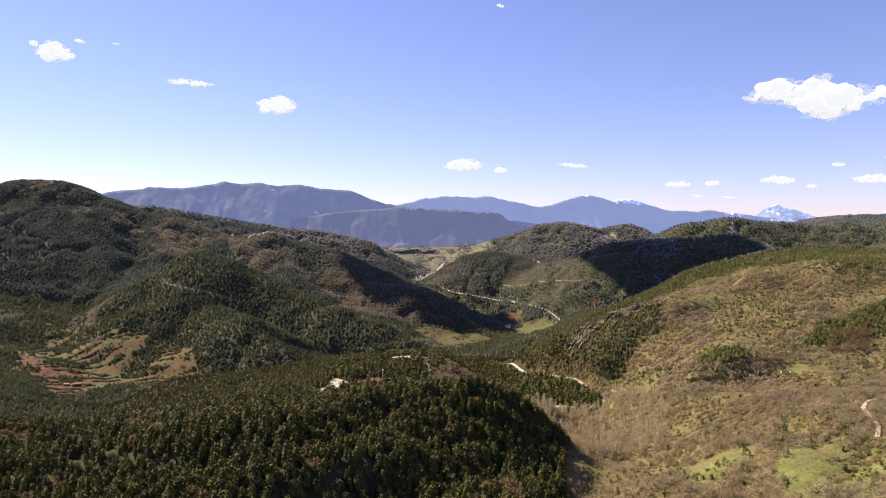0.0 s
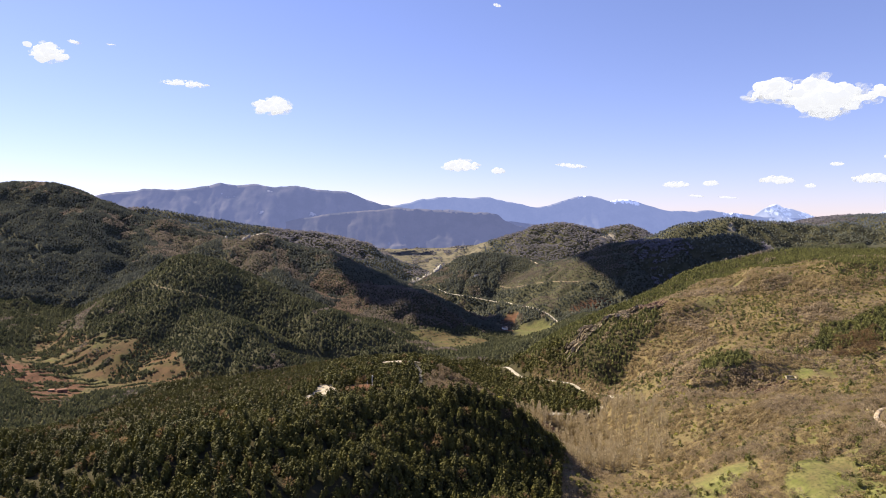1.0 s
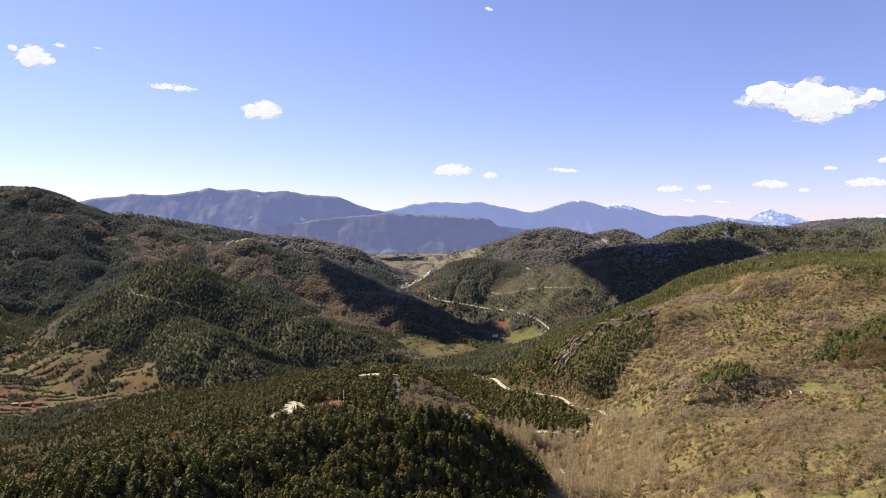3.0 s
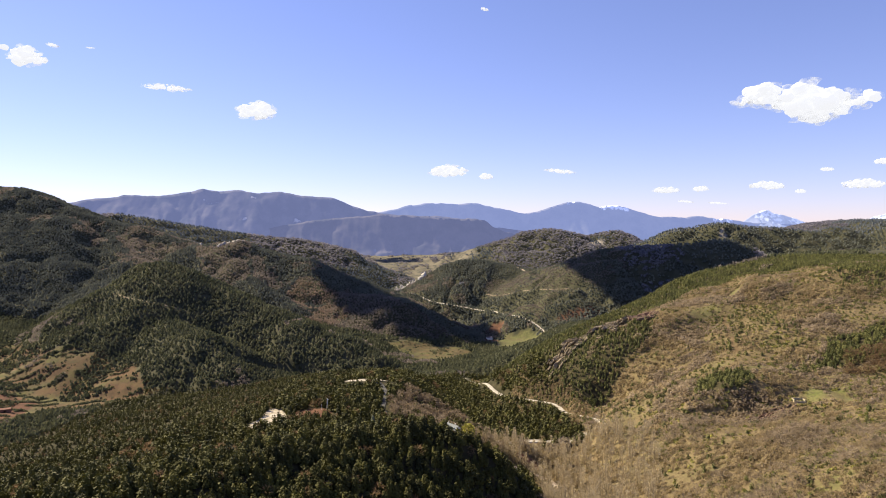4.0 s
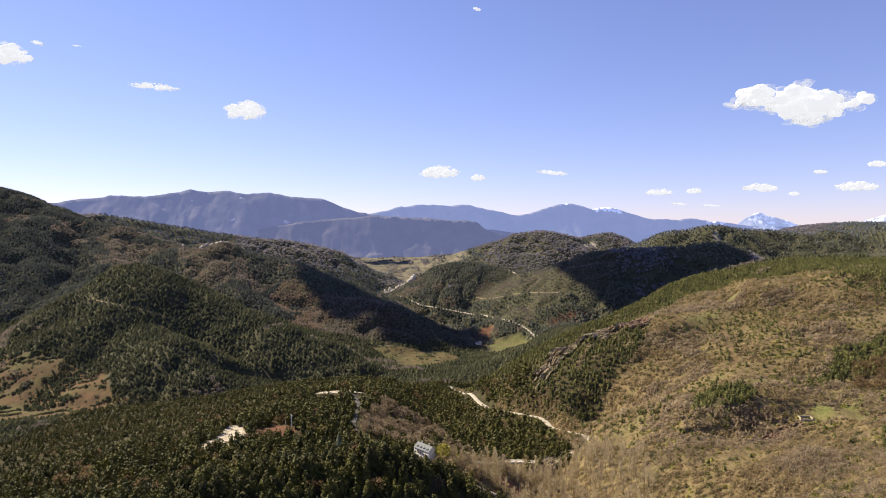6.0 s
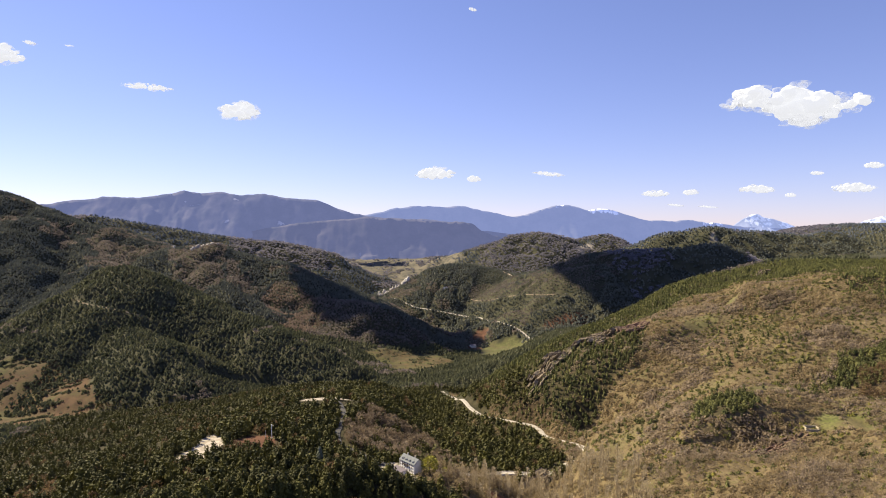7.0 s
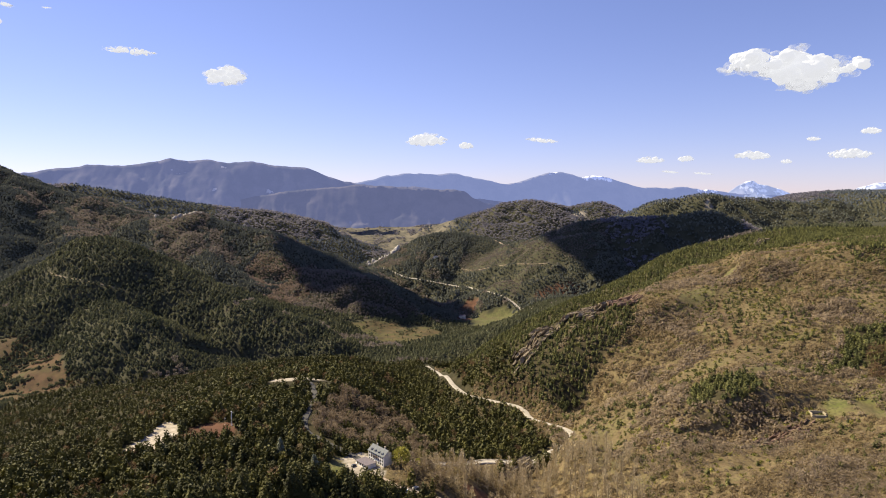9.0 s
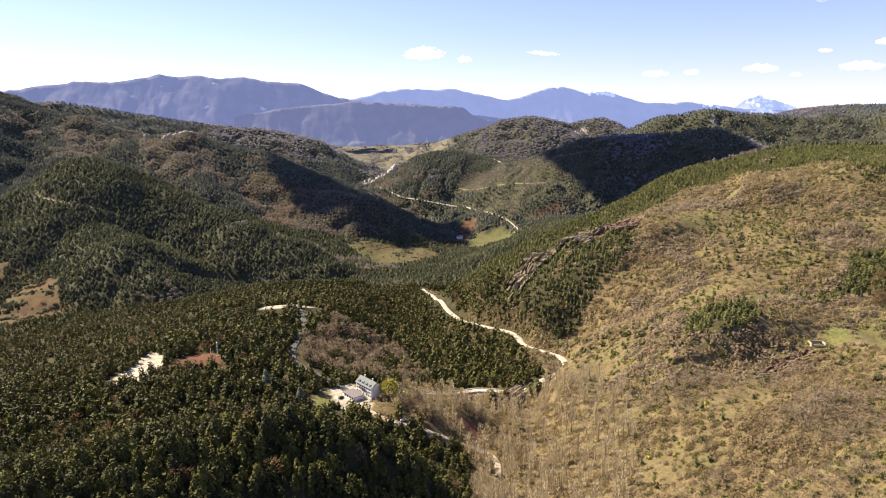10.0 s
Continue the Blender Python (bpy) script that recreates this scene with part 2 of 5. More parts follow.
SLOPE_PINES = [(416, 752), (500, 812), (600, 850), (680, 800), (545, 745), (470, 738)]
BUSH_PINES = [(284, 690), (288, 722), (318, 738), (346, 728), (340, 702), (312, 684)]
GREEN_CLUMP = [(184, 667), (189, 686), (200, 675), (198, 651)]
GREEN_CLUMP_B = [(195, 619), (202, 625), (213, 614), (208, 601)]
POPLARS = [(116, 540), (196, 535), (228, 640), (214, 702), (160, 728), (100, 700), (78, 680), (118, 640)]
BROWN_TREES = [(-14, 800), (-8, 752), (40, 730), (72, 738), (96, 790), (64, 885), (8, 880)]
BROWN_HILL = [(-628, 2370), (-404, 2335), (-210, 2185), (-57, 2045), (45, 1995), (105, 1935), (-50, 1880), (-206, 1870), (-440, 2060), (-550, 2150)]
PURPLE_WOOD = [(-830, 2410), (-661, 2360), (-557, 2228), (-540, 2080), (-640, 2100), (-719, 2211)]
SCRUB_HILL = [(290, 2760), (420, 2720), (560, 2560), (640, 2400), (640, 2120), (452, 1985), (300, 2200), (230, 2560)]
PURPLE_WOOD_B = [(-1221, 2602), (-1081, 2634), (-979, 2523), (-1061, 2412)]
RED_PATCH = [(-435, 2133), (-417, 2224), (-349, 2200), (-280, 2165), (-219, 1985), (-265, 1880), (-325, 1900)]
GREY_WOOD = [(-880, 1567), (-926, 1647), (-1056, 1914), (-858, 1670), (-818, 1654), (-781, 1566), (-829, 1545)]
GARDEN = [(44, 655), (58, 664), (66, 700), (80, 735), (112, 740), (150, 735), (165, 640), (146, 612), (132, 606), (126, 640), (112, 649), (90, 650), (66, 651)]
CREST_EAST = [(600, 960), (640, 1090), (725, 1149), (814, 1183), (950, 1300), (1000, 1150), (900, 1000), (760, 900), (680, 870)]
FARMYARD = [(188, 1978), (190, 2022), (222, 2030), (232, 1990), (212, 1960)]
RED_BANK = [(214, 2100), (226, 2190), (262, 2165), (266, 2110), (240, 2085)]
OPEN = [FARMYARD, RED_BANK, MEADOW, MEADOW_B, PASTURE, CLEARING, TERRACES, TERRACE_B, GREEN_FIELD, CAR_PARK, BARE_SOIL, FORECOURT, LAWN, LOT_B, PLAYGROUND]


def on_sunny_hill(x, y):
    """The scrubby hill to the east of the stream."""
    edge = np.interp(y, [200, 480, 540, 600, 720, 880, 1000, 1100, 1250], [70, 94, 108, 150, 190, 190, 180, 150, 110])
    return (x > edge) & (y < 1300)


# the roads, as lines of the plan
MAIN_ROAD = [(96, 1300), (110, 1240), (116, 1150), (118, 1085), (124, 1035), (134, 1000), (147, 935), (164, 903), (184, 882), (190, 864), (189, 849), (194, 834), (206, 816),
             (214, 794), (216, 772), (210, 756), (198, 750), (188, 745), (181, 735), (170, 731), (158, 733), (135, 740), (104, 724), (80, 706), (66, 702)]
HILL_ROAD = [(46, 676), (33, 697), (13, 722), (2, 736), (-12, 748), (-18, 775), (-18, 808), (-18, 840), (-28, 880), (-40, 900)]
STREAM_TRACK = [(46, 664), (67, 648), (89, 647), (111, 646), (128, 645), (137, 636), (138, 624), (136, 612)]
FAR_ROAD = [(390, 1900), (369, 1961), (356, 2036), (338, 2075), (310, 2114), (266, 2278), (211, 2421), (145, 2457), (114, 2470), (35, 2518), (-40, 2620), (-95, 2740)]
FARM_TRACK = [(300, 430), (312, 446), (318, 463), (331, 492), (348, 512), (373, 524), (410, 520)]


DOME_TRACK = [(-758, 1699), (-733, 1683), (-695, 1660), (-637, 1643), (-586, 1642), (-560, 1641)]
PASS_TRACK = [(380, 2770), (395, 2730), (409, 2690), (413, 2600), (432, 2640), (470, 2650)]
LEDGE_TRACK = [(241, 2527), (290, 2410), (359, 2321), (425, 2225), (497, 2183)]


def smooth_line(pts, step):
    pts = np.array(pts, float)
    s = np.r_[0, np.cumsum(np.hypot(*np.diff(pts, axis=0).T))]
    u = np.linspace(0, s[-1], max(8, int(s[-1] / step)))
    k = np.stack([np.interp(u, s, pts[:, 0]), np.interp(u, s, pts[:, 1])], 1)
    for _ in range(4):
        k[1:-1] = 0.25 * k[:-2] + 0.5 * k[1:-1] + 0.25 * k[2:]
    return k


ROADS = {"main": (smooth_line(MAIN_ROAD, 4), 5.4), "hill": (smooth_line(HILL_ROAD, 4), 5.0), "track": (smooth_line(STREAM_TRACK, 3), 3.6),
         "far": (smooth_line(FAR_ROAD, 10), 9.0), "farm": (smooth_line(FARM_TRACK, 3), 2.7),
         "dome": (smooth_line(DOME_TRACK, 8), 3.0), "pass": (smooth_line(PASS_TRACK, 8), 6.0), "ledge": (smooth_line(LEDGE_TRACK, 8), 3.6)}
BED = {}
for key, (pts, wide) in ROADS.items():
    z = height(pts[:, 0], pts[:, 1])
    for _ in range(30):
        z[1:-1] = 0.3 * z[:-2] + 0.4 * z[1:-1] + 0.3 * z[2:]
    if key == "main":
        low = np.interp(pts[:, 1], [740, 751, 780, 815, 847, 881, 909, 942, 978, 1013, 1048, 1084, 1121], [20, 24, 26, 19, 15, 16, 13, 7, -3, -6, -5, -8, -19])
        z = np.where((pts[:, 1] > 742) & (pts[:, 1] < 1121), low, z)
        z = np.maximum(z, np.interp(pts[:, 1], [700, 720, 745, 760], [30, 20, 17, 8]) * (pts[:, 1] < 760) + -200 * (pts[:, 1] >= 760))
        for _ in range(12):
            z[1:-1] = 0.3 * z[:-2] + 0.4 * z[1:-1] + 0.3 * z[2:]
    BED[key] = z


def road_gap(x, y, only=None):
    """The distance to the nearest road's edge, and its bed's height there."""
    near, bed = np.full(np.shape(x), 1e9), np.zeros(np.shape(x))
    for key, (pts, wide) in ROADS.items():
        if only and key not in only:
            continue
        m = np.where((x > pts[:, 0].min() - 60) & (x < pts[:, 0].max() + 60) & (y > pts[:, 1].min() - 60) & (y < pts[:, 1].max() + 60))[0]
        for k in range(0, len(m), 6000):
            j = m[k:k + 6000]
            d = np.hypot(x[j, None] - pts[:, 0], y[j, None] - pts[:, 1])
            i = d.argmin(1)
            g = d[np.arange(len(j)), i] - wide / 2
            better = g < near[j]
            near[j[better]], bed[j[better]] = g[better], BED[key][i[better]]
    return near, bed


ROCKY = [((150, 708), (166, 726), 5), ((191, 928), (243, 966), 9), ((256, 962), (300, 986), 13), ((300, 962), (340, 978), 13), ((312, 645), (362, 668), 3)]


def rocky(x, y):
    """Bare rock, where nothing grows."""
    out = np.zeros(np.shape(x), bool)
    for (ax, ay), (bx, by), r in ROCKY:
        s = np.clip(((x - ax) * (bx - ax) + (y - ay) * (by - ay)) / ((bx - ax) ** 2 + (by - ay) ** 2), 0, 1)
        out |= np.hypot(x - ax - s * (bx - ax), y - ay - s * (by - ay)) < r
    return out


HOUSE = (53.0, 686.0)
HOUSE_Z = 42.5


def land(x, y):
    """The height of the finished ground: graded along the roads and round the house."""
    z = height(x, y)
    gap, bed = road_gap(x, y)
    reach = 9 + 15 * np.exp(-(np.hypot(x - 138, y - 726) / 42) ** 2) + 13 * np.exp(-(np.hypot(x - 158, y - 915) / 75) ** 2)
    k = np.clip(1 - (gap - 2.0) / reach, 0, 1)
    k = k * k * (3 - 2 * k)
    z = z * (1 - k) + (bed - 0.35) * k
    far = np.where(y > 1050)[0]
    if len(far):
        f = far[any_in([TERRACES, TERRACE_B], x[far], y[far], 9.0)]
        u = z[f] / 4.0
        z[f] = 4.0 * (np.floor(u) + np.clip((u - np.floor(u)) / 0.3, 0, 1) - 0.5)
    d = np.hypot(x - HOUSE[0] + 4, y - HOUSE[1] + 6)
    k = np.clip(1 - (d - 20) / 14, 0, 1)
    return z * (1 - k) + (HOUSE_Z - 0.1) * k


# ---- materials ----
def material(name):
    m = bpy.data.materials.new(name)
    m.use_nodes = True
    return m, m.node_tree.nodes, m.node_tree.links


def plain(name, low, high, size, rough=0.85, bump=0.0, fine=None, spread=(0.35, 0.65), metal=0.0, translucent=0.0, by="position", vary=0.0):
    """Two colours mottled at a coarse and a fine scale (sizes in metres)."""
    m, n, l = material(name)
    p = n["Principled BSDF"]
    p.inputs["Roughness"].default_value, p.inputs["Metallic"].default_value = rough, metal
    p.inputs["Specular IOR Level"].default_value = 0.25
    geo = n.new("ShaderNodeNewGeometry")
    tex = n.new("ShaderNodeTexNoise")
    tex.inputs["Scale"].default_value, tex.inputs["Detail"].default_value = 1.0 / size, 5
    l.new(geo.outputs["Position"], tex.inputs["Vector"])
    ramp = n.new("ShaderNodeMapRange")
    ramp.inputs[1].default_value, ramp.inputs[2].default_value = spread
    l.new(tex.outputs["Fac"], ramp.inputs[0])
    mix = n.new("ShaderNodeMix")
    mix.data_type = "RGBA"
    mix.inputs[6].default_value, mix.inputs[7].default_value = (*low, 1), (*high, 1)
    l.new(ramp.outputs[0], mix.inputs[0])
    colour = mix.outputs[2]
    if vary:
        hue = n.new("ShaderNodeHueSaturation")
        val = n.new("ShaderNodeMapRange")
        val.inputs[3].default_value, val.inputs[4].default_value = 1 - vary, 1 + vary
        if by == "object":
            l.new(n.new("ShaderNodeObjectInfo").outputs["Random"], val.inputs[0])
        else:
            l.new(geo.outputs["Random Per Island"], val.inputs[0])
        l.new(val.outputs[0], hue.inputs["Value"])
        l.new(colour, hue.inputs["Color"])
        colour = hue.outputs[0]
    l.new(colour, p.inputs["Base Color"])
    if bump:
        b = n.new("ShaderNodeBump")
        t2 = n.new("ShaderNodeTexNoise")
        t2.inputs["Scale"].default_value, t2.inputs["Detail"].default_value = 1.0 / (fine or size / 8), 6
        l.new(geo.outputs["Position"], t2.inputs["Vector"])
        b.inputs["Strength"].default_value, b.inputs["Distance"].default_value = 0.8, bump
        l.new(t2.outputs["Fac"], b.inputs["Height"])
        l.new(b.outputs[0], p.inputs["Normal"])
    if translucent:
        tr, add = n.new("ShaderNodeBsdfTranslucent"), n.new("ShaderNodeMixShader")
        l.new(colour, tr.inputs["Color"])
        add.inputs[0].default_value = translucent
        l.new(p.outputs[0], add.inputs[1])
        l.new(tr.outputs[0], add.inputs[2])
        l.new(add.outputs[0], n["Material Output"].inputs["Surface"])
    return m


PINE = plain("pine needles", (0.028, 0.030, 0.007), (0.112, 0.103, 0.018), 11, 0.75, vary=0.15, translucent=0.08, spread=(0.3, 0.7))
# the next two greens carry painted haze, paler and greyer than near needles
HAZED_VALLEY_PINES = plain("haze-tinted pine wood down the valley", (0.096, 0.103, 0.080), (0.160, 0.163, 0.122), 60, 0.8, vary=0.2, translucent=0.3)
HAZED_GREEN = plain("haze-tinted distant pine and hedge", (0.078, 0.085, 0.045), (0.142, 0.141, 0.075), 60, 0.8, vary=0.15, translucent=0.38)
NEAR_PINE = plain("pine crown", (0.028, 0.030, 0.007), (0.112, 0.103, 0.018), 11, 0.75, vary=0.28, translucent=0.08, by="object", spread=(0.3, 0.7))
BARK = plain("bark", (0.052, 0.035, 0.026), (0.139, 0.087, 0.061), 0.5, 0.9, 0.02)
HILL_PINE = plain("hill pine needles", (0.066, 0.074, 0.023), (0.185, 0.178, 0.054), 9, 0.75, vary=0.22, translucent=0.15)
TWIGS = plain("bare twigs", (0.139, 0.100, 0.065), (0.296, 0.231, 0.157), 7, 0.9, vary=0.2, translucent=0.4)
HILL_TWIGS = plain("leafless hill wood", (0.161, 0.135, 0.115), (0.244, 0.204, 0.171), 40, 0.9, vary=0.2, translucent=0.35)
RED_HILL_TWIGS = plain("reddish leafless hill wood", (0.185, 0.135, 0.104), (0.268, 0.204, 0.163), 40, 0.9, vary=0.2, translucent=0.35)
# haze painted into the next two base colours, bluer for the farthest woods
HAZED_TWIGS = plain("haze-tinted distant leafless wood", (0.165, 0.157, 0.183), (0.244, 0.226, 0.248), 60, 0.9, vary=0.15, translucent=0.4)
HAZED_RIDGE_PINES = plain("haze-tinted distant pine ridge", (0.113, 0.131, 0.144), (0.178, 0.191, 0.204), 80, 0.8, vary=0.2, translucent=0.3)
RED_TWIGS = plain("reddish bare twigs", (0.131, 0.083, 0.044), (0.217, 0.144, 0.078), 10, 0.9, vary=0.2, translucent=0.4)
POPLAR_TWIGS = plain("pale poplar twigs", (0.235, 0.178, 0.096), (0.339, 0.265, 0.148), 6, 0.9, vary=0.2, translucent=0.4)
TRUNKS = plain("pale slender trunks", (0.331, 0.265, 0.165), (0.479, 0.396, 0.261), 6, 0.9, vary=0.2, translucent=0.3)
SCRUB = plain("leafless scrub", (0.246, 0.186, 0.102), (0.352, 0.274, 0.163), 14, 0.9, vary=0.13, translucent=0.58)
GREY_SCRUB = plain("grey leafless thicket", (0.246, 0.190, 0.122), (0.346, 0.272, 0.187), 14, 0.9, vary=0.13, translucent=0.58)
JUNIPER = plain("dark juniper and box", (0.061, 0.066, 0.021), (0.148, 0.144, 0.044), 14, 0.8, vary=0.25, translucent=0.25)
BROOM = plain("broom and box", (0.074, 0.085, 0.019), (0.252, 0.231, 0.044), 14, 0.8, vary=0.3, translucent=0.2)
WILLOW = plain("budding willow", (0.261, 0.244, 0.044), (0.365, 0.331, 0.070), 3, 0.8, vary=0.2, translucent=0.3)
CEDAR = plain("blue cedar needles", (0.131, 0.144, 0.087), (0.235, 0.244, 0.165), 3, 0.8, vary=0.25, translucent=0.15)
ROCK = plain("slab rock", (0.096, 0.074, 0.048), (0.270, 0.217, 0.144), 3, 0.9, 0.25, 0.8, vary=0.15)
RED_ROCK = plain("red sandstone", (0.113, 0.070, 0.048), (0.217, 0.144, 0.100), 3, 0.9, 0.25, 0.8, vary=0.15)
LIMESTONE = plain("pale limestone", (0.244, 0.217, 0.191), (0.505, 0.470, 0.418), 14, 0.9, 0.6, 3, vary=0.12)
ROAD = plain("sunlit pale asphalt", (0.287, 0.257, 0.209), (0.409, 0.365, 0.304), 5, 0.9, 0.01, 0.3)
# shaded copy of the road asphalt, tree shade put into its colour
SHADED_TARMAC = plain("asphalt darkened for tree shade", (0.048, 0.046, 0.044), (0.083, 0.078, 0.074), 4, 0.9, 0.01, 0.3)
TRACK_DIRT = plain("brown track dirt", (0.191, 0.144, 0.096), (0.296, 0.235, 0.165), 9, 0.95, 0.05, 0.5)
DIRT = plain("pale dirt", (0.331, 0.252, 0.174), (0.487, 0.400, 0.296), 6, 0.95, 0.05, 0.5)

# ground: dry grass, with leaf litter, meadow, soil and field where the plan has them
ground_mat, gn, gl = material("hillside ground")
gp = gn["Principled BSDF"]
gp.inputs["Roughness"].default_value = 0.95
gp.inputs["Specular IOR Level"].default_value = 0.1
ggeo = gn.new("ShaderNodeNewGeometry")


def gnoise(size, lo, hi, detail=6):
    t = gn.new("ShaderNodeTexNoise")
    t.inputs["Scale"].default_value, t.inputs["Detail"].default_value = 1 / size, detail
    gl.new(ggeo.outputs["Position"], t.inputs["Vector"])
    r = gn.new("ShaderNodeMapRange")
    r.inputs[1].default_value, r.inputs[2].default_value = lo, hi
    gl.new(t.outputs["Fac"], r.inputs[0])
    return r.outputs[0]


def gmix(fac, a, b):
    x = gn.new("ShaderNodeMix")
    x.data_type = "RGBA"
    for sock, v in ((x.inputs[6], a), (x.inputs[7], b)):
        if isinstance(v, tuple):
            sock.default_value = (*v, 1)
        else:
            gl.new(v, sock)
    gl.new(fac, x.inputs[0])
    return x.outputs[2]


def gattr(name):
    a = gn.new("ShaderNodeAttribute")
    a.attribute_name = name
    return a.outputs["Fac"]


dry = gmix(gnoise(14, 0.35, 0.65), (0.117, 0.089, 0.044), (0.183, 0.142, 0.071))
dry = gmix(gnoise(4, 0.52, 0.66), dry, (0.144, 0.100, 0.059))
dry = gmix(gnoise(30, 0.54, 0.7), dry, (0.112, 0.098, 0.044))
dry = gmix(gnoise(1.6, 0.47, 0.6), dry, (0.100, 0.074, 0.039))
# leaf litter, darkened beyond its own colour for shade under the trees
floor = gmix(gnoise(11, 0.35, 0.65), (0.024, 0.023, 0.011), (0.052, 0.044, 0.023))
# litter paled with distance, haze put into the ground colour
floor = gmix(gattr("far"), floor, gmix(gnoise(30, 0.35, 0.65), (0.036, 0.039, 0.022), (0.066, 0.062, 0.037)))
meadow = gmix(gnoise(9, 0.4, 0.6), (0.106, 0.113, 0.035), (0.165, 0.158, 0.059))
meadow = gmix(gnoise(26, 0.46, 0.62), meadow, (0.135, 0.112, 0.052))
meadow = gmix(gnoise(2.2, 0.5, 0.62), meadow, (0.091, 0.087, 0.037))
field = gmix(gnoise(16, 0.4, 0.6), (0.109, 0.077, 0.037), (0.074, 0.066, 0.030))
field = gmix(gnoise(55, 0.48, 0.6), field, (0.088, 0.084, 0.030))
field = gmix(gnoise(7, 0.5, 0.62), field, (0.074, 0.057, 0.031))
tilled = gmix(gnoise(70, 0.45, 0.6), (0.152, 0.132, 0.094), (0.104, 0.093, 0.070))
tilled = gmix(gnoise(22, 0.5, 0.6), tilled, (0.074, 0.070, 0.054))
soil = gmix(gnoise(20, 0.4, 0.6), (0.070, 0.033, 0.021), (0.115, 0.055, 0.034))
stone = gmix(gnoise(6, 0.4, 0.6), (0.270, 0.231, 0.178), (0.409, 0.357, 0.291))
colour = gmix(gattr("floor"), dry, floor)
for key, tone in (("meadow", meadow), ("field", field), ("soil", soil), ("stone", stone), ("plain", tilled)):
    colour = gmix(gattr(key), colour, tone)
gl.new(colour, gp.inputs["Base Color"])
gb = gn.new("ShaderNodeBump")
gb.inputs["Strength"].default_value, gb.inputs["Distance"].default_value = 0.7, 0.8
gl.new(gnoise(2.5, 0, 1, 8), gb.inputs["Height"])
gl.new(gb.outputs[0], gp.inputs["Normal"])


# ---- ground sheet ----
def mesh_from(name, verts, faces, mat, smooth=False):
    me = bpy.data.meshes.new(name)
    verts, faces = np.asarray(verts, np.float32), np.asarray(faces, np.int32)
    k = faces.shape[1]
    me.vertices.add(len(verts))
    me.loops.add(faces.size)
    me.polygons.add(len(faces))
    me.vertices.foreach_set("co", verts.ravel())
    me.loops.foreach_set("vertex_index", faces.ravel())
    me.polygons.foreach_set("loop_start", np.arange(0, faces.size, k, dtype=np.int32))
    if smooth:
        me.polygons.foreach_set("use_smooth", np.ones(len(faces), bool))
    me.update(calc_edges=True)
    me.materials.append(mat)
    return me


ang = np.concatenate([np.arange(-46, 46, 0.25), np.arange(46, 314, 4.0)])
rad = np.concatenate([np.linspace(5, 180, 12), 190 * (4960 / 190) ** (np.arange(0, 521) / 520.0)])
A, R = np.meshgrid(np.radians(ang), rad)
GX, GY = (R * np.sin(A)).ravel(), (R * np.cos(A)).ravel()
GZ = land(GX, GY)
na, nr = len(ang), len(rad)
idx = np.arange(na * nr).reshape(nr, na)
nxt = np.roll(idx, -1, axis=1)
quads = np.stack([idx[1:], nxt[1:], nxt[:-1], idx[:-1]], -1).reshape(-1, 4)[:, ::-1]
ground = new("ground", mesh_from("ground", np.stack([GX, GY, GZ], -1), quads, ground_mat, True))
tagged(ground, "rough hillside ground of dry grass, leaf litter, meadow and red soil", "ground", kind="structure")


def zone(name, mask):
    at = ground.data.attributes.new(name, "FLOAT", "POINT")
    at.data.foreach_set("value", np.asarray(mask, np.float32))


sunny = on_sunny_hill(GX, GY)
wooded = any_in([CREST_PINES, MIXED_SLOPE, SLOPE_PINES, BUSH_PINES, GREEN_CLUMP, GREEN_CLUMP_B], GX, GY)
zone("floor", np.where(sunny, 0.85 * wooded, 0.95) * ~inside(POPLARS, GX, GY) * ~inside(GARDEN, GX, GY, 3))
gbp, gbq = 0.93 * GX + 0.37 * GY, -0.37 * GX + 0.93 * GY
strips = np.clip((-0.3 - fbm(gbp / 4.5, gbq, 15, 3, 401)) / 0.2, 0, 1) * sunny * ~wooded * np.clip(0.1 + fbm(GX, GY, 70, 2, 431), 0, 0.5)
zone("meadow", np.clip(strips + any_in([MEADOW, MEADOW_B, LAWN], GX, GY) + 0.6 * any_in([PASTURE, CLEARING], GX, GY) + 0.65 * inside(GREEN_FIELD, GX, GY, 15), 0, 1))
zone("field", any_in([TERRACES, TERRACE_B], GX, GY, 14))
# distance mask for the haze-paled litter
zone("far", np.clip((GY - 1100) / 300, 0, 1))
zone("plain", inside(FAR_FIELD, GX, GY, 40))
soil_mask = (any_in([RED_SOIL], GX, GY, 16) * 0.95 + inside(TERRACES, GX, GY, 14) * np.clip(0.3 + 0.8 * fbm(GX, GY, 70, 3, 441), 0, 0.55) + any_in([BARE_SOIL, PLAYGROUND], GX, GY, 2) * 0.9 + inside(PATH_R, GX, GY, 2) * 0.4
     + inside([(421, 2045), (561, 2060), (540, 1990), (420, 1980)], GX, GY, 16) * 0.8 + any_in([FARMYARD, RED_BANK], GX, GY, 8) * 0.9)
bank_gap = road_gap(GX, GY, ("main",))[0]
bank = (bank_gap > 1) & (bank_gap < 17) & (GY > 800) & (GY < 985) & (GX > np.interp(GY, [800, 850, 880, 940, 985], [214, 190, 184, 147, 136]))
zone("soil", np.clip(soil_mask + 0.22 * bank, 0, 1))
zone("stone", any_in([[(915, 3765), (1014, 3850), (1052, 3817), (940, 3690)], [(1330, 2965), (1350, 2955), (1342, 2915), (1320, 2918)]], GX, GY, 12) * 0.9 + any_in([CAR_PARK, FORECOURT, LOT_B], GX, GY, 1.5) * 1.0)


